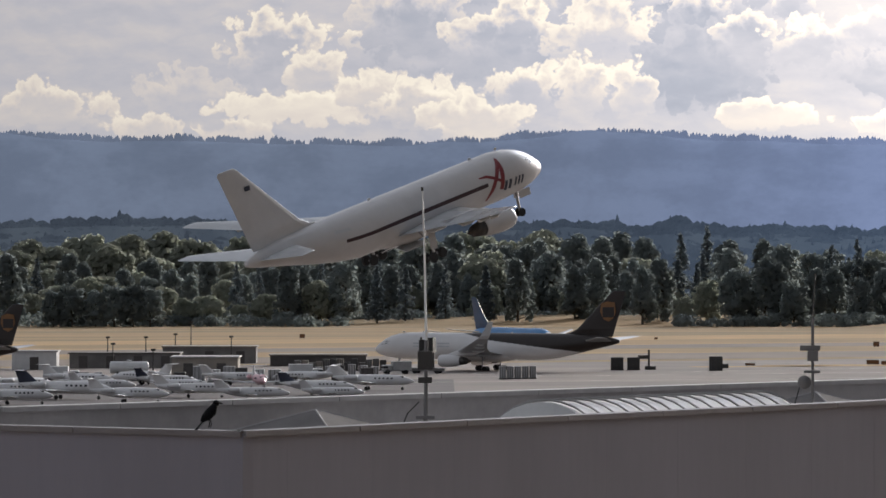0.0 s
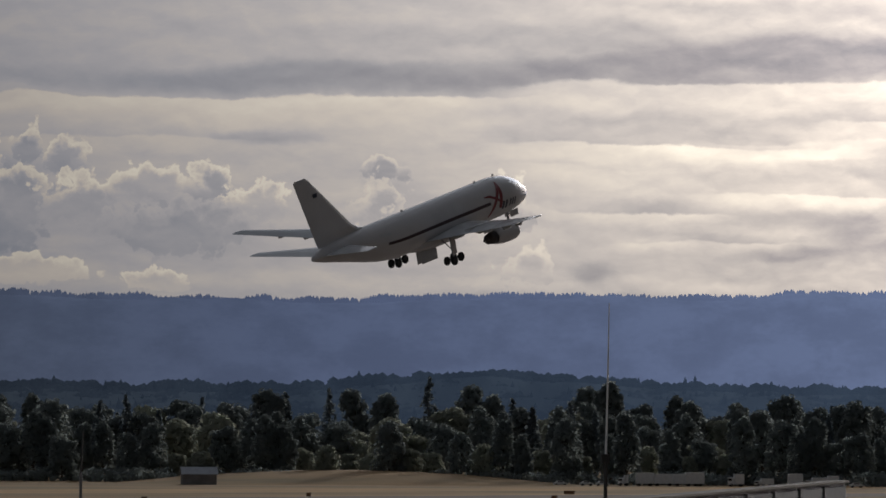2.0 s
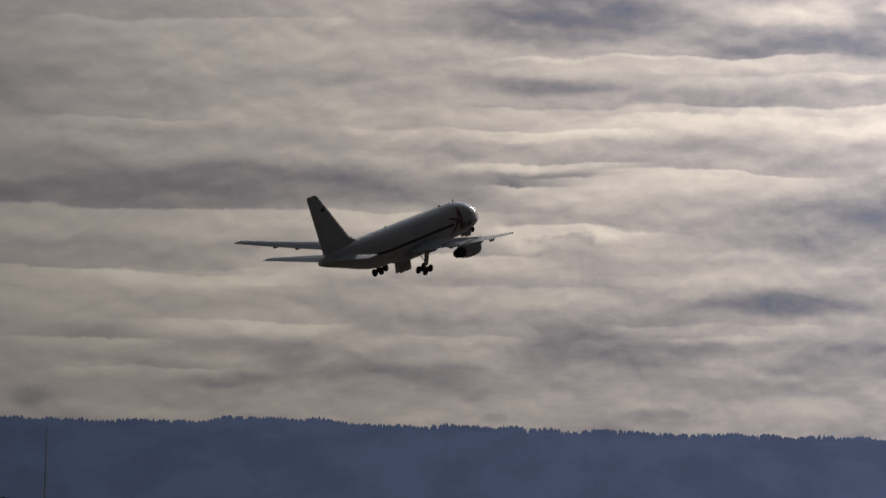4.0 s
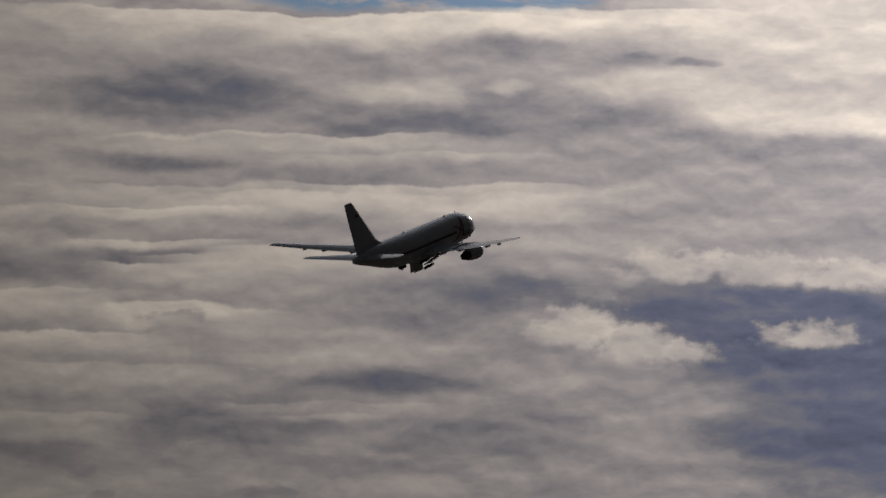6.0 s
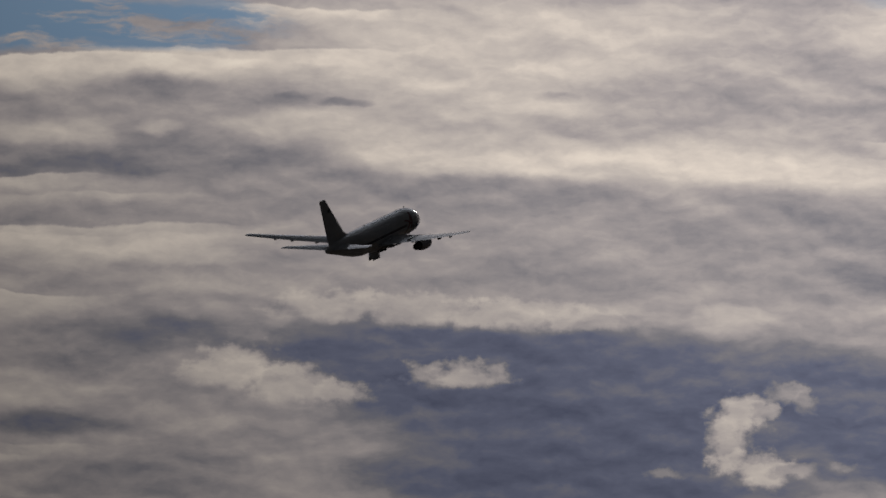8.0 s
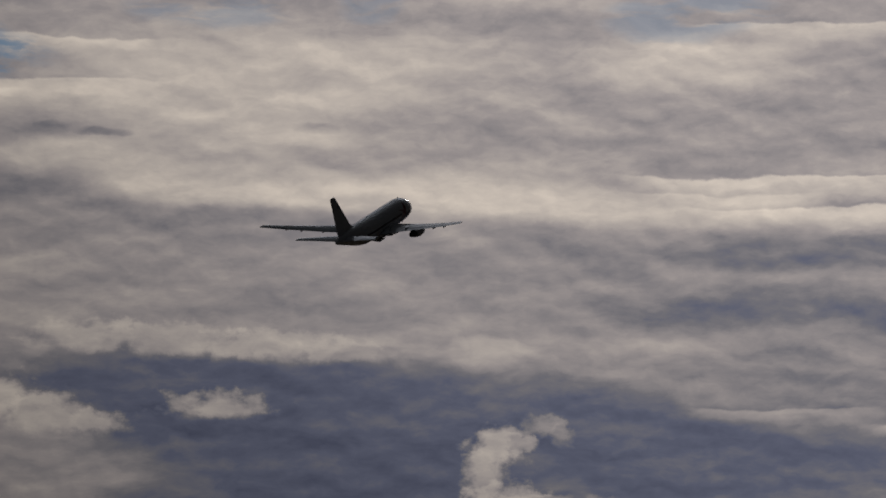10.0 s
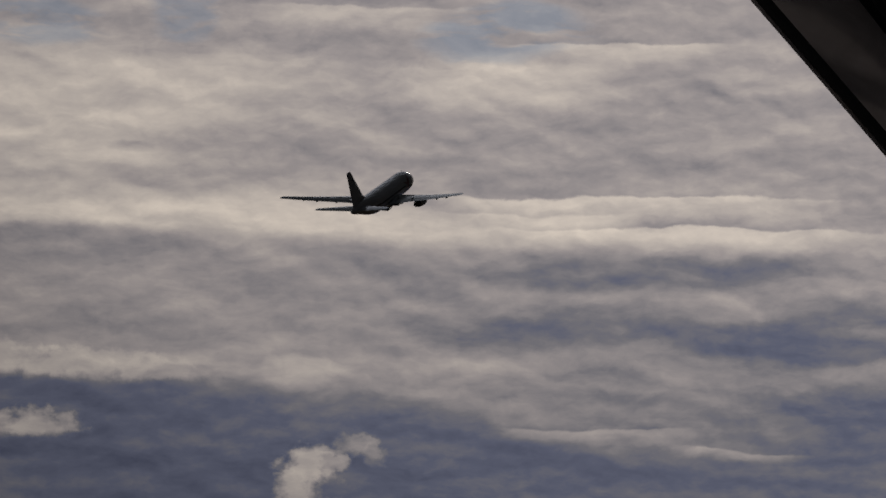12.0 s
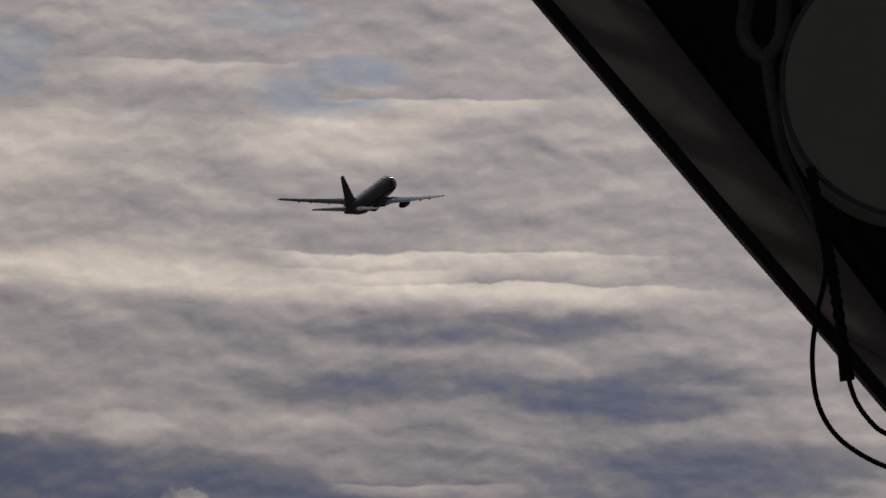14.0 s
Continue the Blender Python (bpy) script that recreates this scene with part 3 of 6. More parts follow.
MULLION = mat("blue_grey_mullion", (0.16, 0.18, 0.20), 0.5, var=0.2, scale=1.0)
MASTGREY = mat("weathered_mast_steel", (0.20, 0.19, 0.185), 0.6, 0.2, var=0.25, scale=2)
MASTWHITE = mat("white_fibreglass_rod", (0.72, 0.72, 0.70), 0.4, var=0.1, scale=2)
MASTDARK = mat("dark_bronze_pole", (0.05, 0.045, 0.04), 0.5, 0.2, var=0.2, scale=2)
SHEDGREY = mat("weathered_shed_cladding", (0.22, 0.21, 0.20), 0.8, second=(0.15, 0.14, 0.135), scale=0.3)
SHEDTAN = mat("tan_shed_cladding", (0.36, 0.32, 0.27), 0.8, second=(0.28, 0.25, 0.22), scale=0.3)
ROOFTAR = mat("dark_flat_roofing", (0.11, 0.10, 0.095), 0.9, var=0.3, scale=0.2)
CRATE = mat("dark_cargo_container_sheet", (0.07, 0.068, 0.066), 0.6, 0.2, var=0.3, scale=0.6)
ULD = mat("dull_aluminium_container", (0.42, 0.42, 0.42), 0.45, 0.5, var=0.2, scale=0.8)
SIGNORANGE = mat("orange_brown_sign_face", (0.20, 0.085, 0.03), 0.6, var=0.3, scale=1.0)
SIGNBLACK = mat("black_sign_housing", (0.02, 0.018, 0.016), 0.6, var=0.2, scale=1.0)
VANWHITE = mat("white_vehicle_paint", (0.66, 0.66, 0.65), 0.4, var=0.12, scale=0.8)
BARK = mat("grey_brown_bark", (0.10, 0.08, 0.06), 0.9, var=0.4, scale=1.2)
FEATHER = mat("glossy_black_feather", (0.008, 0.008, 0.010), 0.8, var=0.3, scale=20, spec=0.1)
HILL = mat("haze_glow_forest_slope", (0.040, 0.054, 0.078), 1.0, second=(0.028, 0.040, 0.062), scale=0.02, spec=0.0, emit=(0.056, 0.072, 0.124), stretch=(0.8, 0.0, 1.3))
FOOTHILL = mat("haze_glow_wooded_plain", (0.050, 0.062, 0.070), 1.0, second=(0.030, 0.040, 0.052), scale=0.02, spec=0.0, emit=(0.014, 0.021, 0.034))
CANVAS = mat("grey_brown_canopy_canvas", (0.60, 0.53, 0.52), 0.85, var=0.25, scale=3.0, bump=0.15, sheer=0.45)
CANVASDARK = mat("black_hem_and_shaded_inside", (0.05, 0.047, 0.047), 0.7, var=0.2, scale=6)
FRAMEDARK = mat("black_canopy_frame", (0.045, 0.042, 0.042), 0.55, var=0.2, scale=6)
DRUM = mat("olive_grey_housing", (0.80, 0.82, 0.71), 0.6, var=0.12, scale=3)
GALV = mat("dull_galvanised_steel", (0.34, 0.35, 0.37), 0.45, 0.6, var=0.3, scale=12)
CABLE = mat("black_cable_sheath", (0.012, 0.012, 0.013), 0.5, var=0.2, scale=20)
DECK = mat("light_bounce_deck_concrete", (0.55, 0.535, 0.51), 0.85, var=0.2, scale=0.5)


# base colours lightened well past real leaves, distance haze put into them
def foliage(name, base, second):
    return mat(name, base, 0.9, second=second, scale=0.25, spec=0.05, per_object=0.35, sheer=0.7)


LEAF = foliage("haze_lightened_green_leaves", (0.28, 0.312, 0.298), (0.235, 0.268, 0.266))
LEAFLIGHT = foliage("haze_lightened_grey_green_leaves", (0.43, 0.445, 0.365), (0.34, 0.362, 0.305))
NEEDLE = foliage("haze_lightened_needles", (0.19, 0.222, 0.235), (0.155, 0.185, 0.202))


# ---- mesh helpers ----
def thing(name, m=None):
    e = new(name)
    e.empty_display_size = 0.2
    if m is not None:
        e.matrix_world = m
    return e


def part(name, bm, material, parent=None, label="", smooth=False):
    me = bpy.data.meshes.new(name)
    bm.to_mesh(me)
    bm.free()
    me.materials.append(material)
    if smooth:
        for poly in me.polygons:
            poly.use_smooth = True
    ob = new(name, me)
    if parent is not None:
        ob.parent = parent
    if label:
        ob["label"] = label
    return ob


def box(bm, x0, y0, z0, x1, y1, z1, m=None):
    vs = [bm.verts.new(((m @ Vector(c)) if m is not None else c)) for c in
          ((x0, y0, z0), (x1, y0, z0), (x1, y1, z0), (x0, y1, z0), (x0, y0, z1), (x1, y0, z1), (x1, y1, z1), (x0, y1, z1))]
    for f in ((3, 2, 1, 0), (4, 5, 6, 7), (0, 1, 5, 4), (1, 2, 6, 5), (2, 3, 7, 6), (3, 0, 4, 7)):
        bm.faces.new([vs[i] for i in f])
    return bm


def boxes(*dims, bevel=0.0):
    bm = bmesh.new()
    for d in dims:
        box(bm, *d)
    if bevel:
        bmesh.ops.bevel(bm, geom=bm.edges[:], offset=bevel, segments=1, affect="EDGES")
    return bm


def rings(bm, loops, cap=True):
    """Skin a list of closed loops of points, all of one length."""
    rows = [[bm.verts.new(c) for c in loop] for loop in loops]
    n = len(rows[0])
    for a, b in zip(rows, rows[1:]):
        for i in range(n):
            bm.faces.new((a[i], a[(i + 1) % n], b[(i + 1) % n], b[i]))
    if cap:
        bm.faces.new(rows[0][::-1]), bm.faces.new(rows[-1])
    return bm


def tube(bm, pts, radii, n=10, cap=True):
    """A round tube along points."""
    pts = [Vector(c) for c in pts]
    if not hasattr(radii, "__len__"):
        radii = [radii] * len(pts)
    loops, side = [], None
    for i, c in enumerate(pts):
        d = (pts[min(i + 1, len(pts) - 1)] - pts[max(i - 1, 0)]).normalized()
        if side is None:
            side = d.orthogonal().normalized()
        side = (side - d * side.dot(d)).normalized()
        up = d.cross(side)
        loops.append([c + radii[i] * (math.cos(a) * side + math.sin(a) * up) for a in (math.tau * j / n for j in range(n))])
    return rings(bm, loops, cap)


def tubes(*items, n=10):
    bm = bmesh.new()
    for pts, r in items:
        tube(bm, pts, r, n)
    return bm


def quad_sheet(pts):
    bm = bmesh.new()
    bm.faces.new([bm.verts.new(c) for c in pts])
    return bm


# ---- ground, runways, distance ----
def ridge(name, material, az0, az1, near, far, crest, base, rows=7, cols=260, rough=1.0, seed=0):
    """A long rise of land between two distances; crest gives the height of its top by azimuth."""
    bm = bmesh.new()
    grid = []
    for j in range(rows + 2):
        s = min(j / rows, 1.0)
        d = near + (far - near) * j / rows
        line = []
        for i in range(cols + 1):
            a = az0 + (az1 - az0) * i / cols
            z = base + (crest(a) - base) * math.sin(s * math.pi / 2) ** 1.1
            z += rough * noise.noise((a * 1.7, j * 1.9, seed)) * (crest(a) - base) * 0.06 * (1 if j < rows else 0)
            if j > rows:
                z = base
            line.append(bm.verts.new((d * math.sin(radians(a)), d * math.cos(radians(a)), z)))
        grid.append(line)
    for r0, r1 in zip(grid, grid[1:]):
        for i in range(cols):
            bm.faces.new((r0[i], r0[i + 1], r1[i + 1], r1[i]))
    ob = part(name, bm, material, smooth=True)
    return ob


def bell(a, c, w):
    return math.exp(-((a - c) / w) ** 2)


def hill_crest(a):
    e = 1.145 + 0.11 * bell(a, -5.2, 1.5) + 0.05 * bell(a, -2.5, 1.3) + 0.12 * bell(a, 1.5, 1.1) + 0.05 * bell(a, 3.2, 1.6)
    e += 0.06 * bell(a, 8.3, 1.0) + 0.05 * bell(a, 10.2, 1.3) + 0.085 * bell(a, 12.0, 0.9) + 0.04 * bell(a, 14.0, 1.6) - 0.02 * bell(a, 19, 2)
    e += 0.018 * noise.noise((a * 1.3, 3.1, 0))
    return EYE_Z + 4700 * math.tan(radians(e))


def plain_crest(a):
    e = 0.22 + 0.10 * bell(a, -3.5, 2.2) + 0.06 * bell(a, 1.5, 1.5) + 0.04 * noise.noise((a * 2.1, 9.2, 0)) + 0.14 * bell(a, 8.3, 1.6) + 0.02 * bell(a, 15, 2)
    return EYE_Z + 3300 * math.tan(radians(e))


def spikes(name, label, material, count, az0, az1, dist, crest, low, high, seed, fat=0.33):
    """Uncountable far conifers as one mesh of small tapered crowns."""
    rnd = random.Random(seed)
    verts, faces = [], []
    for _ in range(count):
        a = rnd.uniform(az0, az1)
        d = dist() if callable(dist) else dist
        z = crest(a, d)
        clump = 0.75 + 0.6 * max(0, noise.noise((a * 3.0, d * 0.01, seed)) + 0.35)
        h = rnd.uniform(low, high) * clump
        x, y = d * math.sin(radians(a)), d * math.cos(radians(a))
        n0, k = len(verts), 5
        w = h * fat * rnd.uniform(0.7, 1.3)
        for lv, (f, q) in enumerate(((-0.15, 0.9), (0.3, 1.0), (0.7, 0.62 if fat < 0.5 else 0.8))):
            for i in range(k):
                t = math.tau * i / k + lv
                verts.append((x + w * q * math.cos(t) * rnd.uniform(0.7, 1.2), y + w * q * math.sin(t), z + h * (f + rnd.uniform(-0.05, 0.05))))
        verts.append((x + rnd.uniform(-0.1, 0.1) * w, y, z + h))
        for lv in range(2):
            for i in range(k):
                b0, b1 = n0 + lv * k, n0 + (lv + 1) * k
                faces.append((b0 + i, b0 + (i + 1) % k, b1 + (i + 1) % k, b1 + i))
        for i in range(k):
            faces.append((n0 + 2 * k + i, n0 + 2 * k + (i + 1) % k, n0 + 3 * k))
    me = bpy.data.meshes.new(name)
    me.from_pydata(verts, [], faces)
    me.materials.append(material)
    return tagged(new(name, me), label, "forest", kind="stuff")


def crown_mesh(name, material, seed, lobes, leaf, count, heart=None):
    """Many small tilted leaf clumps laid over lobes (x, y, z, rx, rz)."""
    rnd = random.Random(seed)
    verts, faces, normals = [], [], []
    area = np.cumsum([rx * rz for _, _, _, rx, rz in lobes]).tolist()
    for _ in range(count):
        x, y, z, rx, rz = rnd.choices(lobes, cum_weights=area)[0]
        t, u = rnd.uniform(0, math.tau), rnd.uniform(-0.75, 1)
        q = math.sqrt(1 - u * u)
        k = rnd.uniform(0.55, 1.12)
        c = Vector((x + rx * k * q * math.cos(t), y + rx * k * q * math.sin(t), z + rz * k * u))
        nrm = Vector((q * math.cos(t), q * math.sin(t), u + 0.25)) + Vector((rnd.uniform(-0.6, 0.6), rnd.uniform(-0.6, 0.6), rnd.uniform(-0.4, 0.6)))
        nrm.normalize()
        s = nrm.orthogonal().normalized()
        s.rotate(Matrix.Rotation(rnd.uniform(0, 6.28), 3, nrm))
        v = nrm.cross(s)
        w = leaf * rnd.uniform(0.5, 1.3)
        n0 = len(verts)
        soft = (c - heart).normalized() * 0.6 + nrm * 0.5 if heart else Vector((q * math.cos(t), q * math.sin(t), u + 0.15)).normalized() * 0.8 + nrm * 0.2
        normals += [tuple(soft.normalized())] * 5
        verts += [c + s * w + nrm * -0.2 * w, c + v * w * 0.8, c - s * w * 0.9 - nrm * 0.25 * w, c - v * w * rnd.uniform(0.6, 1), c + nrm * 0.35 * w]
        faces += [(n0, n0 + 1, n0 + 4), (n0 + 1, n0 + 2, n0 + 4), (n0 + 2, n0 + 3, n0 + 4), (n0 + 3, n0, n0 + 4)]
    me = bpy.data.meshes.new(name)
    me.from_pydata([tuple(c) for c in verts], [], faces)
    me.materials.append(material)
    me.polygons.foreach_set("use_smooth", [True] * len(me.polygons))
    me.normals_split_custom_set_from_vertices(normals)     # leaf sprays shade as one soft mass
    return me


def build_ground():
    bm = bmesh.new()
    n = 40
    pts = [[bm.verts.new((-2600 + 5200 * i / n, -300 + 5260 * j / n, 0)) for i in range(n + 1)] for j in range(n + 1)]
    for j in range(n):
        for i in range(n):
            bm.faces.new((pts[j][i], pts[j][i + 1], pts[j + 1][i + 1], pts[j + 1][i]))
    tagged(part("ground", bm, GRASS), "wide field of dry golden grass", "ground", kind="structure")

    def strip(name, x, y, heading, length, width, z, material, label, rag=0.6):
        h = radians(heading)
        f, s = Vector((math.sin(h), math.cos(h), 0)), Vector((math.cos(h), -math.sin(h), 0))
        c = Vector((x, y, z))
        bm = bmesh.new()
        k = 30
        rnd = random.Random(int(x + y))
        a = [bm.verts.new(c + f * (i / k - 0.5) * length + s * (width / 2 + rnd.uniform(-rag, rag))) for i in range(k + 1)]
        b = [bm.verts.new(c + f * (i / k - 0.5) * length - s * (width / 2 + rnd.uniform(-rag, rag))) for i in range(k + 1)]
        for i in range(k):
            bm.faces.new((a[i], a[i + 1], b[i + 1], b[i]))
        return tagged(part(name, bm, material), label, "pavement", kind="structure")

    strip("apron", 0, 830, 62, 1500, 560, 0.06, APRON, "weathered grey concrete aircraft apron")
    strip("taxiway", 40, 1225, 60, 1700, 62, 0.05, ASPHALT, "worn grey asphalt taxiway across the field")
    strip("runway", 120, 1400, 60, 1900, 46, 0.05, ASPHALT, "grey runway beyond the taxiway")
    strip("grass_verge", 0, 1352, 60, 1700, 26, 0.04, PALE_GRASS, "pale mown straw-coloured verge", 7.0)
    strip("grass_verge", 160, 1560, 60, 1500, 60, 0.04, PALE_GRASS, "pale mown straw-coloured verge", 7.0)
    strip("parking_ramp", -46, 905, 90, 96, 190, 0.10, RAMP, "dark asphalt ramp under the small jets")
    for x, y, w, l in ((88, 1128, 16, 42), (66, 1115, 9, 30), (170, 1210, 12, 60)):
        strip("grass_island", x, y, 70, l, w, 0.10, PALE_GRASS, "straw-coloured grass island in the pavement")
    for x, y, hd, l in ((52, 1040, 64, 120), (80, 1090, 50, 90), (20, 985, 66, 160), (140, 1190, 40, 70)):
        strip("painted_line", x, y, hd, l, 0.9, 0.14, LINEPAINT, "faded pale guide line painted on the pavement")

    tagged(ridge("backdrop_hills", HILL, -16, 44, 3700, 4700, hill_crest, 0, seed=2), "long wooded ridge with blue haze painted in as glow", "hills", kind="structure")
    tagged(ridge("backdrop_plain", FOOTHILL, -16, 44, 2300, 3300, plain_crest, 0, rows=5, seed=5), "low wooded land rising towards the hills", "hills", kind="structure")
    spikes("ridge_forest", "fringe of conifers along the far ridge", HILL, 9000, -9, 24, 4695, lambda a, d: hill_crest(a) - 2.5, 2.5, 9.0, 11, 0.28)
    rnd = random.Random(8)

    def plain_top(a, d):
        return plain_crest(a) * min(1, max(0.0, (d - 2300) / 1000)) ** 0.8

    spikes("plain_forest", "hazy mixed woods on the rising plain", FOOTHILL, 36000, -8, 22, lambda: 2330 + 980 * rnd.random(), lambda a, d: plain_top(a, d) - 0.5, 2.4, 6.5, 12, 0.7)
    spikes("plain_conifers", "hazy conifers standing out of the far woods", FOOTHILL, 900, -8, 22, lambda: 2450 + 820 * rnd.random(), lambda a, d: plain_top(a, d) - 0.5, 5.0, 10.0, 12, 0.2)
    # grassy bank in front of the wood
    bm = bmesh.new()
    for gx, gy, w, d, h in ((205, 1735, 75, 60, 4.2), (60, 1840, 120, 70, 3.0)):
        lines = []
        for j in range(9):
            lines.append([bm.verts.new((gx + w * (i / 15 - 1), gy + d * (j / 4 - 1), h * max(0, math.cos((i / 15 - 1) * 1.57)) * max(0, math.cos((j / 4 - 1) * 1.57)) - 0.02)) for i in range(31)])
        for r0, r1 in zip(lines, lines[1:]):
            for i in range(30):
                bm.faces.new((r0[i], r0[i + 1], r1[i + 1], r1[i]))
    tagged(part("grass_bank", bm, GRASS, smooth=True), "low bank of dry grass below the trees", "bank", kind="structure")


build_ground()


# ---- trees ----
def broad_tree(seed, h, w, material, label):
    rnd = random.Random(seed)
    t = thing("broadleaf_tree")
    limbs = [([(0, 0, 0), (0.2, 0.1, h * 0.25), (rnd.uniform(-0.5, 0.5), 0.2, h * 0.6), (0, 0, h * 0.85)], [h * 0.022, h * 0.018, h * 0.011, 0.05])]
    lobes = [(0, 0, h * 0.5, w * 0.38, h * 0.42)]
    for i in range(20):
        a, z = rnd.uniform(0, 6.28), rnd.uniform(0.10, 0.90)
        r = w * 0.5 * rnd.uniform(0.45, 0.85) * (1.15 - 0.65 * z)
        x, y = r * math.cos(a), r * math.sin(a)
        lobes.append((x, y, h * z, w * rnd.uniform(0.10, 0.20), h * rnd.uniform(0.06, 0.14)))
        limbs.append(([(0, 0, h * z * 0.55), (x * 0.6, y * 0.6, h * z * 0.85), (x, y, h * z)], [h * 0.009, h * 0.006, 0.03]))
    lobes.append((rnd.uniform(-0.1, 0.1) * w, 0, h * 0.88, w * 0.17, h * 0.11))
    part("trunk", tubes(*limbs, n=6), BARK, t, "grey-brown trunk with limbs")
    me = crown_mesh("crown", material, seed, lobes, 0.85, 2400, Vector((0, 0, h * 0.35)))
    new("crown", me).parent = t
    return tagged(t, label, "tree", "trees along the airfield")


def conifer(seed, h, w, label):
    rnd = random.Random(seed)
    t = thing("conifer_tree")
    part("trunk", tubes(([(0, 0, 0), (0, 0, h * 0.97)], [h * 0.018, 0.03]), n=6), BARK, t)
    lobes = []
    for i in range(26):
        z = 0.1 + 0.86 * i / 26
        r = w * 0.5 * (1 - z) ** 0.85
        for _ in range(3):
            a = rnd.uniform(0, 6.28)
            lobes.append((r * 0.55 * math.cos(a), r * 0.55 * math.sin(a), h * z, r * rnd.uniform(0.4, 0.62) + 0.15, h * 0.03))
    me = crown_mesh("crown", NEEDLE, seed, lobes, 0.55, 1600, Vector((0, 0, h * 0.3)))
    new("crown", me).parent = t
    return tagged(t, label, "tree", "trees along the airfield")


def plant_trees():
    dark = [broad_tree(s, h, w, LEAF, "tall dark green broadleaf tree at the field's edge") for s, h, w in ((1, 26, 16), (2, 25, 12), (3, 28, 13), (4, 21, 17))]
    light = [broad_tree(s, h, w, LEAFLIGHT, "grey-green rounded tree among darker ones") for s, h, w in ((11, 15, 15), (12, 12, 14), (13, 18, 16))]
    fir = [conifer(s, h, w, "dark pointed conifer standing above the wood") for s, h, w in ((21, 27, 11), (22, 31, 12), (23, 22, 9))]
    rnd = random.Random(5)
    first = {}

    def plant(src, x, y, scale=1.0):
        m = pose(x, y, -0.1, 0, 0, rnd.uniform(0, 360))
        if src not in first:
            first[src] = True
            src.matrix_basis = m
            src.scale = (scale, scale, scale)
            return
        ob = copy_thing(src, m)
        ob.scale = (scale, scale, scale)

    def at_az(a, d):
        return d * math.sin(radians(a)), d * math.cos(radians(a))

    # named trees of the skyline: azimuth, distance, kind, scale
    for a, d, src, sc in ((4.14, 1850, fir[0], 1.03), (4.42, 1850, fir[1], 0.97), (3.62, 1790, dark[0], 1.05), (0.04, 1900, fir[1], 0.85), (0.46, 1880, fir[0], 0.9),
                          (8.75, 1800, fir[2], 1.2), (9.15, 1900, fir[0], 1.05), (9.42, 1900, fir[2], 1.15), (10.4, 1900, dark[2], 1.0), (12.2, 1900, dark[0], 1.1), (11.9, 1880, fir[2], 1.1)):
        plant(src, *at_az(a, d), sc)
    for i, a in enumerate((-2.2, -1.96, -1.69, -1.3, -1.09, -0.7, -0.4, 0.03, 0.46, 0.8, 1.41, 1.65, 2.13, 2.35)):   # dark columns behind the jets
        plant(fir[i % 3] if i < 9 else dark[1 + i % 2], *at_az(a, 1775 + 12 * (i % 4)), (0.78, 0.68, 0.95)[i % 3] if i < 9 else 0.8)
    for a in (-4.15, -3.95, -3.7, -3.5, -3.3, -3.12):   # dark low clump before the pale bushes
        plant(dark[3], *at_az(a, 1730), rnd.uniform(0.55, 0.66))
    a = -5.6
    while a < 18.5:                               # front row
        left = a < -1.5
        if rnd.random() < (0.85 if left else 0.3):
            src, sc = rnd.choice(light), rnd.uniform(0.55, 0.9)
        else:
            src, sc = rnd.choice(dark), rnd.uniform(0.62, 0.9)
        d = 1760 + (90 if -1 < a < 2.5 else 0) + rnd.uniform(-15, 35)
        plant(src, *at_az(a, d), sc)
        a += rnd.uniform(0.14, 0.32)
    lobes = []                                    # undergrowth at the wood's foot
    a = -5.8
    while a < 18.5:
        x, y = at_az(a, 1742 + (90 if -1 < a < 2.5 else 0) + rnd.uniform(-8, 12))
        h = rnd.uniform(1.6, 4.5)
        lobes.append((x, y, h * 0.45, h * rnd.uniform(0.8, 1.3), h * 0.6))
        a += rnd.uniform(0.05, 0.13)
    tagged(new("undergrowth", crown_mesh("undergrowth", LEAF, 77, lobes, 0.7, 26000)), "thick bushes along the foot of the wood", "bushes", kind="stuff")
    for row, (d0, lo, hi, step) in enumerate(((1880, 0.85, 1.05, 0.32), (1980, 0.95, 1.15, 0.34), (2120, 1.05, 1.3, 0.34))):
        a = -5.7 + 0.1 * row
        while a < 18.8:
            low = 0.72 if a < -1.2 else 1.0
            src = rnd.choice(dark + dark + light + (fir if row > 1 else fir[2:]))
            plant(src, *at_az(a + rnd.uniform(-0.1, 0.1), d0 + rnd.uniform(-30, 30)), rnd.uniform(lo, hi) * low * (1.3 if src in light else 1.0))
            a += step * rnd.uniform(0.7, 1.3)
    for row in range(3):                          # paler wood behind the parked jets, enlarged row by row to look climbing
        a = -5.8 + 0.13 * row
        while a < 1.2:
            plant(rnd.choice(light), *at_az(a, 2190 + 75 * row + rnd.uniform(-20, 20)), rnd.uniform(1.25, 1.6) + 0.22 * row)
            a += rnd.uniform(0.3, 0.46)


plant_trees()


# ---- aircraft ----
def foil(xle, chord, y, z, thick, upright=False):
    """A closed wing section, nose at xle, running aft."""
    pts = []
    for c, t in ((0, 0), (0.02, 0.42), (0.1, 0.85), (0.3, 1.0), (0.6, 0.72), (0.85, 0.28), (1, 0.03), (0.85, -0.14), (0.6, -0.42), (0.3, -0.62), (0.1, -0.55), (0.02, -0.3)):
        if upright:
            tt = t if t >= 0 else t * 1.5
            pts.append((xle - c * chord, y + tt * thick * 0.5, z))
        else:
            pts.append((xle - c * chord, y, z + t * thick * 0.55))
    return pts


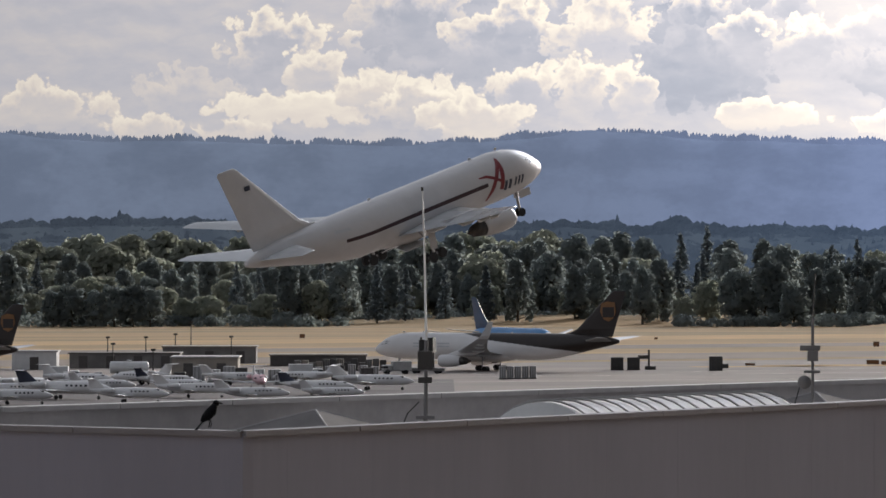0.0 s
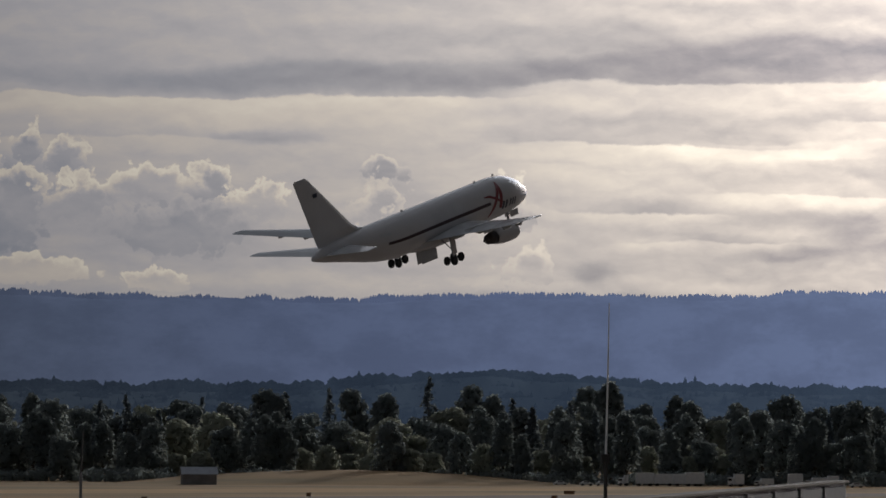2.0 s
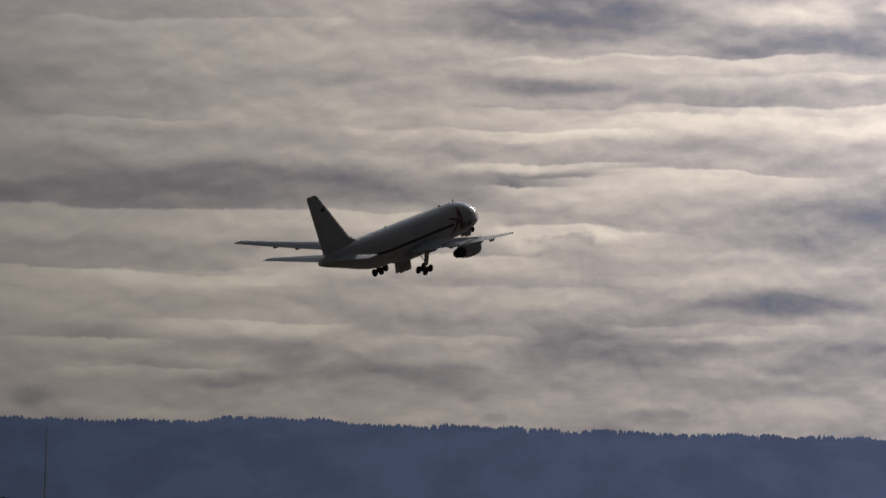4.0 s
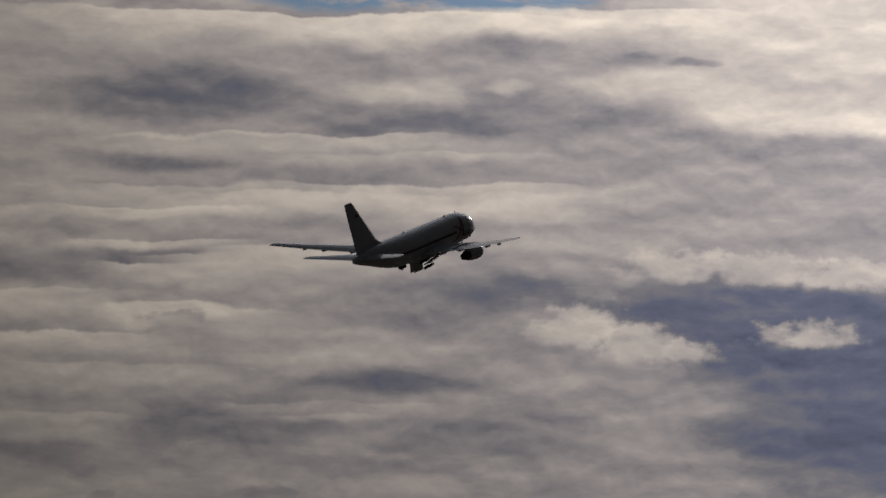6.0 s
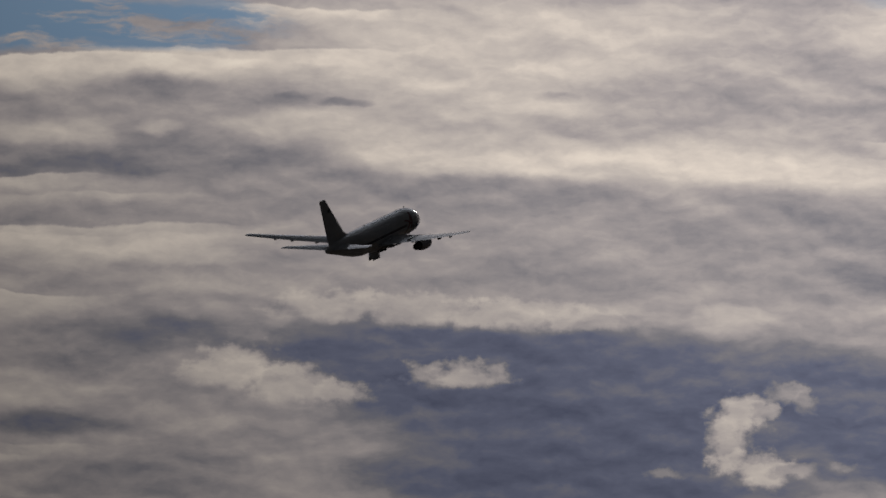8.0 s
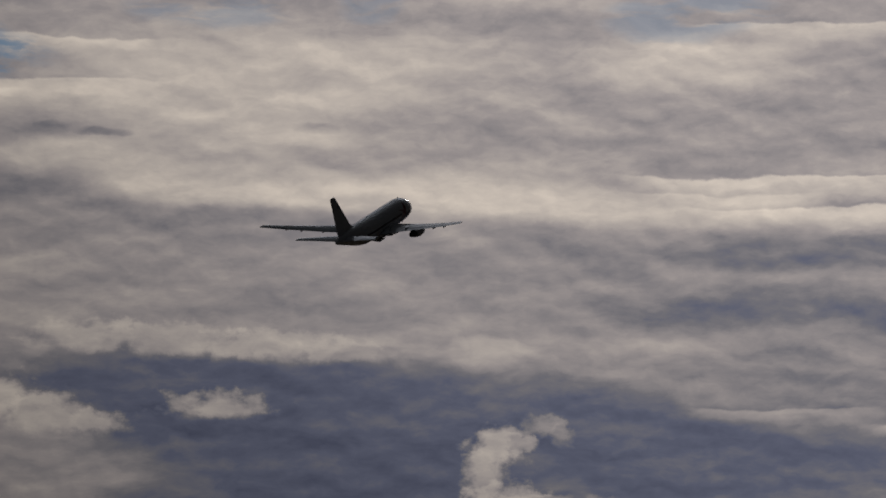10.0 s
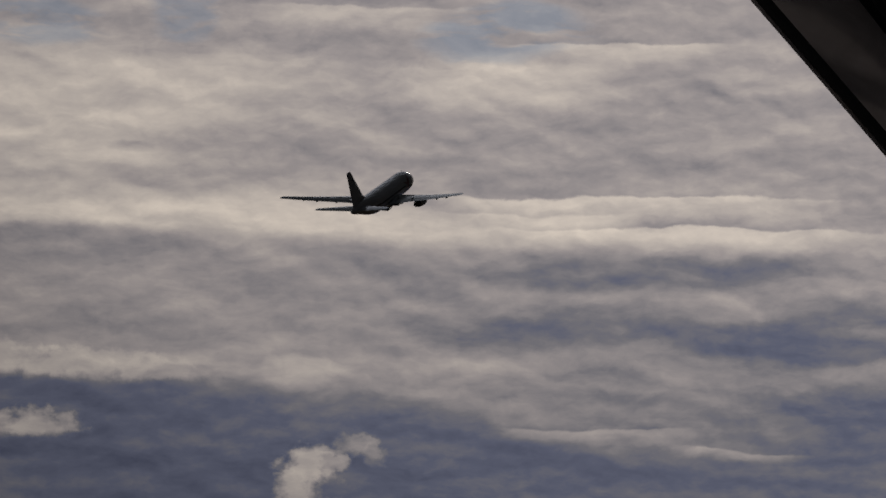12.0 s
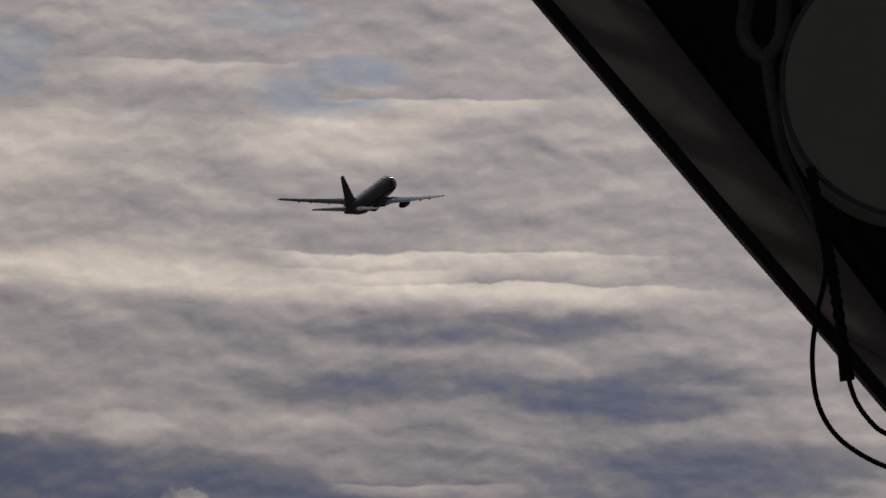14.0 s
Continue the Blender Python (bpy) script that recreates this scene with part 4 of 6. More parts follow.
class Jet:
    """Shape of a wide-bodied twin; ahead and aft are fuselage plugs before and behind the wing."""

    def __init__(self, ahead=0.0, aft=0.0, k=1.0):
        self.ahead, self.aft, self.k = ahead, aft, k
        st = [(0, 0.03, 0.03, -0.75), (-0.25, 0.55, 0.50, -0.74), (-0.8, 1.0, 0.95, -0.68), (-1.6, 1.42, 1.40, -0.55), (-2.6, 1.80, 1.86, -0.36), (-3.8, 2.12, 2.22, -0.18),
              (-5.4, 2.38, 2.52, -0.05), (-7.5, 2.5, 2.7, 0), (-12, 2.52, 2.7, 0), (-18, 2.52, 2.7, 0), (-24, 2.52, 2.7, 0), (-31, 2.52, 2.68, 0.02), (-34, 2.42, 2.46, 0.22),
              (-37, 2.14, 2.12, 0.52), (-40, 1.72, 1.70, 0.84), (-42.6, 1.30, 1.30, 1.05), (-44.8, 0.88, 0.92, 1.16), (-46.3, 0.52, 0.55, 1.18), (-47.1, 0.22, 0.25, 1.16)]
        self.st = [(self.sx(x), w, h, z) for x, w, h, z in st]

    def sx(self, x):
        return x - (self.ahead if x < -13 else 0) - (self.aft if x < -27 else 0)

    def hull(self, x):
        xs = [-s[0] for s in self.st]
        return [float(np.interp(-x, xs, [s[i] for s in self.st])) for i in (1, 2, 3)]

    def skin(self, x, up, side, out=0.03):
        """The point on the hull at station x, at height up above its middle, on side -1 (starboard) or 1."""
        w, h, z = self.hull(x)
        r = max(-0.99, min(0.99, up / h))
        return Vector((x, side * (w * math.sqrt(1 - r * r) + out), z + up))


def decal(jet, strokes, side, material, name, parent, label=""):
    """Paint laid on the hull as thin raised strips; a stroke is a run of (x, up, width)."""
    bm = bmesh.new()
    for run in strokes:
        fine = []
        for (x0, u0, w0), (x1, u1, w1) in zip(run, run[1:]):
            for i in range(6):
                f = i / 6
                fine.append((x0 + (x1 - x0) * f, u0 + (u1 - u0) * f, w0 + (w1 - w0) * f))
        fine.append(run[-1])
        dx, du = run[-1][0] - run[0][0], run[-1][1] - run[0][1]
        n = math.hypot(dx, du)
        nx, nu = -du / n, dx / n
        for (x0, u0, w0), (x1, u1, w1) in zip(fine, fine[1:]):
            c = [jet.skin(x + s * w / 2 * nx, u + s * w / 2 * nu, side) for x, u, w, s in ((x0, u0, w0, -1), (x1, u1, w1, -1), (x1, u1, w1, 1), (x0, u0, w0, 1))]
            o = Vector((0, -side * 0.02, 0))
            vs = [bm.verts.new(p) for p in c] + [bm.verts.new(p + o) for p in c]
            for f in ((0, 1, 2, 3), (7, 6, 5, 4), (0, 4, 5, 1), (2, 6, 7, 3)):
                bm.faces.new([vs[i] for i in f])
    return part(name, bm, material, parent, label)


def wheel_bm(r, w, x=0, y=0, z=0):
    bm = bmesh.new()
    prof = ((-0.5, 0.62), (-0.5, 0.86), (-0.3, 1.0), (0.3, 1.0), (0.5, 0.86), (0.5, 0.62), (0.38, 0.5), (-0.38, 0.5))
    n = 18
    loops = [[(x + r * q * math.sin(math.tau * i / n), y + w * p, z + r * q * math.cos(math.tau * i / n)) for i in range(n)] for p, q in prof]
    rings(bm, loops)
    return bm


def airliner(name, jet, paint, tail_paint, label, gear=True, winglets=False, wing_paint=None, split=None):
    t = thing(name)
    wing_paint = wing_paint or GREY_PAINT
    n = 96 if split else 36
    bm = bmesh.new()
    fine = []
    for a, b in zip(jet.st, jet.st[1:]):
        k = (max(2, int((a[0] - b[0]) / 0.25)) if split else 3) if a[0] - b[0] > 2 else 2
        for i in range(k):
            fine.append([p + (q - p) * i / k for p, q in zip(a, b)])
    fine.append(jet.st[-1])
    loops = [[(x, w * math.sin(math.tau * i / n), z + h * math.cos(math.tau * i / n)) for i in range(n)] for x, w, h, z in fine]
    rings(bm, loops)
    hull = part("fuselage", bm, paint, t, smooth=True)
    if split:
        hull.data.materials.append(tail_paint)
        for f in hull.data.polygons:
            c = f.center
            if c.x < split + (2.4 - c.z) * -4.6 - 4.0 * max(0.0, 1.2 - c.z):
                f.material_index = 1
    # belly fairing
    bm = bmesh.new()
    x0 = jet.sx(-14.5)
    rings(bm, [[(x, wd * math.sin(a), -2.0 + hd * math.cos(a)) for a in (math.tau * i / 20 for i in range(20))] for x, wd, hd in
               ((x0, 0.5, 0.3), (x0 - 1.5, 1.9, 0.85), (x0 - 4, 2.5, 1.15), (x0 - 9, 2.55, 1.2), (x0 - 12, 1.9, 0.9), (x0 - 14, 0.6, 0.35))])
    part("belly_fairing", bm, paint, t, smooth=True)
    for side in (1, -1):
        s = side
        bm = bmesh.new()
        ox = -jet.ahead
        secs = [(-14.6, 11.3, 1.6, -1.75, 1.30), (-15.6, 10.4, 2.6, -1.62, 1.2), (-18.9, 6.9, 8.0, -0.95, 0.80), (-22.2, 5.3, 13.0, -0.2, 0.58), (-26.3, 3.7, 18.5, 0.85, 0.40), (-30.0, 2.35, 23.3, 1.88, 0.24), (-30.6, 1.7, 23.6, 1.95, 0.12)]
        rings(bm, [foil(x + ox, c, s * y, z, th) for x, c, y, z, th in secs])
        wing = part("wing", bm, wing_paint, t, smooth=False)
        for y, x, ln, z in ((5.2, -23.2, 3.0, -1.45), (11.2, -24.9, 2.3, -0.55), (15.6, -27.0, 1.9, 0.25), (18.6, -28.6, 1.3, 0.85)):
            bm = tubes(([(x + ox + ln * 0.75, s * y, z - 0.1), (x + ox + ln * 0.3, s * y, z - 0.32), (x + ox - ln * 0.35, s * y, z - 0.3), (x + ox - ln * 0.6, s * y, z + 0.05)], [0.05, 0.2, 0.17, 0.04]), n=8)
            part("flap_fairing", bm, wing_paint, wing)
        if winglets:
            bm = bmesh.new()
            rings(bm, [foil(-30.2 + ox, 2.2, s * 23.5, 1.95, 0.2), foil(-31.2 + ox, 1.9, s * 24.3, 2.6, 0.16), foil(-33.2 + ox, 1.0, s * 25.2, 5.3, 0.1)])
            part("winglet", bm, wing_paint, wing)
        # engine
        cx, cz = -14.8 + ox, -2.8
        bm = bmesh.new()
        prof = [(-4.6, 0.90), (-4.1, 1.02), (-2.9, 1.20), (-1.5, 1.26), (-0.5, 1.21), (-0.1, 1.10), (0.0, 1.04), (-0.1, 0.97), (-0.7, 0.95), (-1.1, 0.97)]
        loops = [[(cx + x, s * 7.9 + r * math.sin(a), cz + r * math.cos(a)) for a in (math.tau * i / 28 for i in range(28))] for x, r in prof]
        rings(bm, loops, cap=False)
        eng = part("engine_nacelle", bm, paint, t, smooth=True)
        bm = bmesh.new()
        rings(bm, [[(cx + x, s * 7.9 + r * math.sin(a), cz + r * math.cos(a)) for a in (math.tau * i / 24 for i in range(24))] for x, r in ((-1.0, 0.97), (-1.05, 0.3), (-0.6, 0.03))])
        part("fan", bm, DARKMETAL, eng, "dark fan face with spinner")
        bm = bmesh.new()
        rings(bm, [[(cx + x, s * 7.9 + r * math.sin(a), cz + r * math.cos(a)) for a in (math.tau * i / 24 for i in range(24))] for x, r in ((-4.2, 0.86), (-5.1, 0.78), (-6.0, 0.62), (-6.0, 0.5), (-6.2, 0.40), (-7.0, 0.06))])
        part("exhaust", bm, DARKMETAL, eng, "sooty exhaust cone", smooth=True)
        bm = bmesh.new()
        rings(bm, [foil(cx - 1.2, 6.3, s * 7.9, cz + 1.1, 0.5, True), foil(cx - 3.6, 6.0, s * 7.9, cz + 1.95, 0.5, True), foil(cx - 5.5, 5.2, s * 7.9, cz + 2.3, 0.4, True)])
        part("pylon", bm, paint, eng)
        bm = bmesh.new()
        rings(bm, [foil(jet.sx(-39.6), 6.0, s * 0.7, 1.15, 0.55), foil(jet.sx(-40.4), 5.6, s * 1.6, 1.3, 0.5), foil(jet.sx(-45.6), 2.2, s * 9.0, 2.05, 0.2), foil(jet.sx(-46.0), 1.7, s * 9.25, 2.08, 0.1)])
        part("tailplane", bm, wing_paint, t)
    bm = bmesh.new()
    rings(bm, [foil(jet.sx(-33.4), 12.2, 0, 2.1, 0.3, True), foil(jet.sx(-36.6), 9.3, 0, 2.9, 0.5, True), foil(jet.sx(-38.0), 8.1, 0, 3.6, 0.75, True), foil(jet.sx(-45.4), 3.0, 0, 10.9, 0.3, True), foil(jet.sx(-45.9), 2.3, 0, 11.2, 0.16, True)])
    part("fin", bm, tail_paint, t)
    # cockpit glazing
    bm = bmesh.new()
    for s in (1, -1):
        for (xa, ua, xb, ub) in ((-1.75, 0.72, -2.35, 1.28), (-2.25, 0.66, -2.95, 1.22), (-2.95, 0.62, -3.6, 1.12)):
            c = [jet.skin(x, u, s, 0.02) for x, u in ((xa, ua), (xa - 0.62, ua), (xb - 0.55, ub), (xb, ub))]
            o = Vector((0, -s * 0.02, 0))
            vs = [bm.verts.new(p) for p in c] + [bm.verts.new(p + o) for p in c]
            bm.faces.new(vs[:4]), bm.faces.new(vs[:3:-1])
    part("cockpit_window", bm, GLASSDARK, t, "dark cockpit glazing")
    bm = bmesh.new()
    for x in (-6.2, -10.5, -27.0):
        xx = jet.sx(x)
        box(bm, xx - 0.4, -0.03, 2.65, xx, 0.03, 2.92)
    part("antenna", bm, WHITE, t)
    return t


def gear_leg(t, name, x, y, z, length, bogie, label):
    """A landing gear leg hinged at (x, y, z) with its wheels."""
    items = [([(0, 0, 0.3), (0, 0, -length)], [0.2, 0.15]), ([(-0.1, 0, -0.3), (1.5 if bogie else -0.9, 0, 0.35)], [0.09, 0.08])]
    if bogie:
        items.append(([(0.85, 0, -length + 0.12), (-0.85, 0, -length - 0.12)], [0.14, 0.14]))
        items.append(([(0, 0.0, -length * 0.55), (0, -math.copysign(1.7, y), 0.25)], [0.07, 0.07]))
    leg = part(name, tubes(*items, n=8), STRUT, t, label)
    leg.location = (x, y, z)
    for wx, dz in (((0.75, 0.1), (-0.75, -0.1)) if bogie else ((0, 0),)):
        for wy in ((-0.58, 0.58) if bogie else (-0.3, 0.3)):
            part("wheel", wheel_bm(0.57 if bogie else 0.47, 0.42 if bogie else 0.32, wx, wy, -length + dz), RUBBER, leg, "black twin tyre")
    return leg


def gear_door(t, name, x, y, z, dims, material):
    d = part(name, boxes(dims, bevel=0.02), material, t, "open gear door panel")
    d.location = (x, y, z)
    return d


def take_off_jet():
    jet = Jet()
    t = airliner("cargo_airplane", jet, JETWHITE, JETWHITE, "", wing_paint=GREY_PAINT)
    tagged(t, "white twin-engined cargo jet climbing after take-off", "airplane")
    for side in (-1, 1):
        decal(jet, [[(-11.3, -0.05, 0.42), (-22, -0.08, 0.44), (-34.2, -0.2, 0.36)]], side, MAROON, "stripe", t, "dark maroon cheat line")
        decal(jet, [[(-11.6, -1.75, 0.25), (-10.6, -0.7, 0.55), (-9.2, 1.1, 0.5), (-8.35, 2.2, 0.25)], [(-8.35, 2.15, 0.25), (-8.6, 0.9, 0.62), (-9.1, -1.1, 0.66)],
                    [(-12.4, 0.95, 0.12), (-11.2, 0.85, 0.32), (-10.0, 0.35, 0.36), (-8.7, -0.4, 0.28)]], side, RED, "emblem", t, "red slanted emblem")
        bars = [[(-8.5 + 0.72 * i, -1.35, 0.42), (-8.25 + 0.72 * i, -0.35, 0.42)] for i in range(2)] + [[(-6.8 + 0.6 * i, -1.25, 0.3), (-6.55 + 0.6 * i, -0.35, 0.3)] for i in range(3)]
        for bar in bars:
            decal(jet, [bar], side, NAVY, "lettering", t, "dark letter drawn as a bar")
        part("flag", boxes((-45.2, side * 0.30 - 0.02, 8.5, -44.4, side * 0.30 + 0.02, 9.0)), NAVY, t, "small dark flag on the fin")
        decal(jet, [[(-33.2, 0.95, 0.32), (-35.4, 0.95, 0.32)]], side, GREY_PAINT, "registration", t, "faint grey lettering drawn as a bar")
    legs = {}
    legs["nose"] = gear_leg(t, "nose_gear", -4.5, 0, -2.3, 2.55, False, "nose gear leg with twin wheels")
    for side in (-1, 1):
        legs[side] = gear_leg(t, "main_gear", -23.8, side * 4.4, -1.9, 2.55, True, "main gear leg with a four-wheel bogie")
        legs[("door", side)] = gear_door(t, "gear_door", -23.6, side * 0.35, -3.15, (-1.6, -0.05, -1.55, 1.9, 0.05, 0), GREY_PAINT)
        d = part("leg_door", boxes((-0.5, side * 0.28 - 0.03, -1.9, 0.5, side * 0.28 + 0.03, 0.1), bevel=0.02), JETWHITE, legs[side], "white door on the leg")
    legs["nosedoor"] = gear_door(t, "nose_gear_door", -3.6, 0.45, -2.45, (-0.9, -0.03, -0.85, 0.9, 0.03, 0), JETWHITE)
    legs["nosedoor2"] = gear_door(t, "nose_gear_door", -3.6, -0.45, -2.45, (-0.9, -0.03, -0.85, 0.9, 0.03, 0), JETWHITE)
    return t, legs


cargo_jet, jet_legs = take_off_jet()


# ---- parked aircraft ----
def park_airliners():
    jet = Jet(3.07, 3.35)
    t = airliner("parked_cargo_airplane", jet, WHITE, BROWN, "", winglets=True, split=-21.0)
    tagged(t, "parked white and dark brown cargo jet with winglets", "airplane", "parked brown-tailed jets")
    for side in (-1, 1):
        y = side * 0.36
        sh = bmesh.new()
        out = [(-49.7, 8.7), (-51.1, 9.1), (-52.6, 8.9), (-52.9, 7.0), (-52.3, 5.7), (-51.3, 5.1), (-50.2, 5.6), (-49.5, 7.0)]
        rings(sh, [[(x, y - 0.03, z) for x, z in out], [(x, y + 0.03, z) for x, z in out]])
        part("emblem", sh, GOLD, t, "gold shield emblem")
        part("emblem_field", boxes((-52.55, y - 0.05, 5.9, -50.0, y + 0.05, 8.0), bevel=0.04), BROWN, t)
        decal(jet, [[(-9.5, 0.25, 0.9), (-17.5, 0.25, 0.9)]], side, GREY_PAINT, "lettering", t, "grey lettering drawn as a bar")
        gear_leg(t, "main_gear", -25.7, side * 4.4, -1.9, 2.45, True, "main gear leg with a four-wheel bogie")
    gear_leg(t, "nose_gear", -5.3, 0, -2.5, 1.95, False, "nose gear leg with twin wheels")
    t.matrix_basis = pose(-13.6, 1088, 4.92, 0, 0, 155.5)
    c = copy_thing(t, pose(-124.5, 1035, 4.25, 0, 0, 162))
    c.scale = (0.86, 0.86, 0.86)
    j = Jet()
    b = airliner("passenger_airplane", j, BLUE, mat("deep_blue_paint", (0.035, 0.075, 0.16), 0.4, var=0.2, scale=0.4), "", wing_paint=WHITE)
    tagged(b, "small blue and white airliner on the taxiway", "airplane")
    part("nose_paint", tubes(([(0.06, 0, -0.75), (-0.6, 0, -0.7), (-1.6, 0, -0.55), (-3.0, 0, -0.27)], [0.1, 0.95, 1.46, 1.98]), n=24), WHITE, b, "white nose", smooth=True)
    for side in (-1, 1):
        gear_leg(b, "main_gear", -22.6, side * 4.4, -1.9, 2.45, True, "main gear leg")
    gear_leg(b, "nose_gear", -5.3, 0, -2.5, 1.95, False, "nose gear leg")
    b.matrix_basis = pose(25.4, 1236, 4.05, 0, 0, -62)
    b.scale = (0.82, 0.82, 0.82)


def small_jet(name, paint, tail_paint, label):
    """A business jet about 15 m long, nose at the origin's front, wheels on z = 0."""
    t = thing(name)
    st = [(7.4, 0.05, 1.55), (7.0, 0.3, 1.58), (6.0, 0.62, 1.68), (4.8, 0.85, 1.8), (2, 0.92, 1.85), (-2, 0.92, 1.85), (-4.5, 0.72, 2.0), (-6.4, 0.4, 2.2), (-7.6, 0.12, 2.35)]
    bm = bmesh.new()
    rings(bm, [[(x, r * math.sin(a), z + r * 1.05 * math.cos(a)) for a in (math.tau * i / 20 for i in range(20))] for x, r, z in st])
    part("fuselage", bm, paint, t, smooth=True)
    for s in (1, -1):
        bm = bmesh.new()
        rings(bm, [foil(0.9, 2.8, s * 0.5, 1.2, 0.4), foil(-1.1, 1.1, s * 7.2, 1.65, 0.12)])
        part("wing", bm, GREY_PAINT, t)
        bm = bmesh.new()
        rings(bm, [foil(-6.6, 1.5, s * 0.05, 4.35, 0.14), foil(-7.4, 0.8, s * 2.7, 4.45, 0.07)])
        part("tailplane", bm, tail_paint, t)
        part("engine", tubes(([(-2.8, s * 1.35, 2.3), (-3.2, s * 1.35, 2.3), (-4.6, s * 1.35, 2.3), (-5.3, s * 1.35, 2.32)], [0.36, 0.46, 0.43, 0.28]), n=14), paint, t, smooth=True)
        part("wheel", wheel_bm(0.33, 0.2, -1.2, s * 1.3, 0.33), RUBBER, t)
        part("gear_leg", tubes(([(-1.2, s * 1.3, 0.4), (-1.1, s * 1.2, 1.3)], 0.06), n=6), STRUT, t)
        for i in range(5):
            part("cabin_window", boxes((0.2 + i * 0.75, s * 0.90 - 0.03, 1.98, 0.55 + i * 0.75, s * 0.90 + 0.02, 2.28)), GLASSDARK, t, "dark cabin window")
    bm = bmesh.new()
    box(bm, 4.75, -0.55, 2.15, 5.45, 0.55, 2.52)
    part("windscreen", bm, GLASSDARK, t, "dark cockpit glazing")
    bm = bmesh.new()
    rings(bm, [foil(-4.2, 3.2, 0, 2.4, 0.3, True), foil(-6.4, 1.7, 0, 4.4, 0.16, True)])
    part("fin", bm, tail_paint, t)
    part("wheel", wheel_bm(0.27, 0.16, 5.2, 0, 0.27), RUBBER, t)
    part("gear_leg", tubes(([(5.2, 0, 0.3), (5.1, 0, 1.2)], 0.05), n=6), STRUT, t)
    return tagged(t, label, "small jet", "small jets on the apron")


def park_small_jets():
    plain = small_jet("business_jet", WHITE, WHITE, "small white business jet parked among others")
    darkt = small_jet("business_jet", WHITE, NAVY, "small white jet with a dark tail")
    red = small_jet("business_jet", mat("pink_white_paint", (0.70, 0.42, 0.45), 0.35, var=0.2, scale=0.5), WHITE, "small jet in pinkish white with a pale fin")
    done = set()
    for src, x, y, rz, k in ((plain, -66.5, 832, 8, 0.85), (darkt, -60.5, 862, -12, 1.05), (plain, -57.0, 902, 25, 0.8), (plain, -49.0, 842, -6, 0.85), (plain, -40.3, 872, 4, 0.85),
                             (plain, -30.0, 850, 10, 0.8), (red, -31.8, 928, -80, 0.9), (darkt, -20.6, 889, -5, 0.85), (plain, -11.8, 921, -8, 0.95), (plain, -71, 905, 40, 0.9),
                             (plain, -24.8, 965, 170, 0.8), (darkt, -48, 935, 30, 0.8), (plain, -17.6, 862, 12, 0.7),
                             (plain, -63.5, 938, -20, 0.9), (darkt, -70.5, 872, 15, 0.85), (plain, -54.0, 958, 150, 0.85), (plain, -44.2, 905, -28, 0.8), (plain, -37.0, 958, 8, 0.8)):
        m = pose(x, y, 0.11, 0, 0, rz)
        if src in done:
            ob = copy_thing(src, m)
        else:
            done.add(src)
            src.matrix_basis = m
            ob = src
        ob.scale = (k, k, k)


park_airliners()
park_small_jets()


# ---- sheds, vehicles and boxes on the field ----
def shed(x0, y0, x1, y1, h, wall, roof, name, label, pitched=0.0, doors=2):
    t = thing(name, pose(x0, y0, 0.05))
    w, d = x1 - x0, y1 - y0
    part("wall", boxes((0, 0, 0, w, d, h), bevel=0.04), wall, t)
    if pitched:
        bm = bmesh.new()
        pr = [(-0.4, h), (d / 2, h + pitched), (d + 0.4, h), (d + 0.4, h + 0.18), (d / 2, h + pitched + 0.2), (-0.4, h + 0.18)]
        rings(bm, [[(-0.5, y, z) for y, z in pr], [(w + 0.5, y, z) for y, z in pr]])
        part("roof", bm, roof, t)
    else:
        part("roof", boxes((-0.3, -0.3, h, w + 0.3, d + 0.3, h + 0.3), bevel=0.05), roof, t)
    for i in range(doors):
        cx = w * (i + 0.5) / doors
        part("door", boxes((cx - 0.9, -0.08, 0.05, cx + 0.9, -0.003, min(2.6, h - 0.4)), bevel=0.02), ROOFTAR, t, "dark roller door")
    return tagged(t, label, "building")


def lamp_post(x, y, h, label="dark lamp post at the apron's edge"):
    t = thing("lamp_post", pose(x, y, 0.06))
    part("pole", tubes(([(0, 0, 0), (0, 0, h)], [0.16, 0.1]), n=8), MASTDARK, t)
    part("lamp_head", boxes((-0.45, -0.25, h - 0.1, 0.45, 0.25, h + 0.3), bevel=0.05), MASTDARK, t)
    return tagged(t, label, "lamp post", "lamp posts")


def container(x, y, w, d, h, material, name, label, group, rz=0):
    t = thing(name, pose(x, y, 0.06, 0, 0, rz))
    part("body", boxes((-w / 2, -d / 2, 0.18, w / 2, d / 2, h), bevel=0.06), material, t)
    part("base", boxes((-w / 2 - 0.08, -d / 2 - 0.08, 0, w / 2 + 0.08, d / 2 + 0.08, 0.18)), DARKMETAL, t)
    for sx in (-1, 0, 1):
        part("rib", boxes((sx * w * 0.33 - 0.05, -d / 2 - 0.04, 0.25, sx * w * 0.33 + 0.05, -d / 2, h - 0.06)), DARKMETAL, t)
    return tagged(t, label, "container", group)


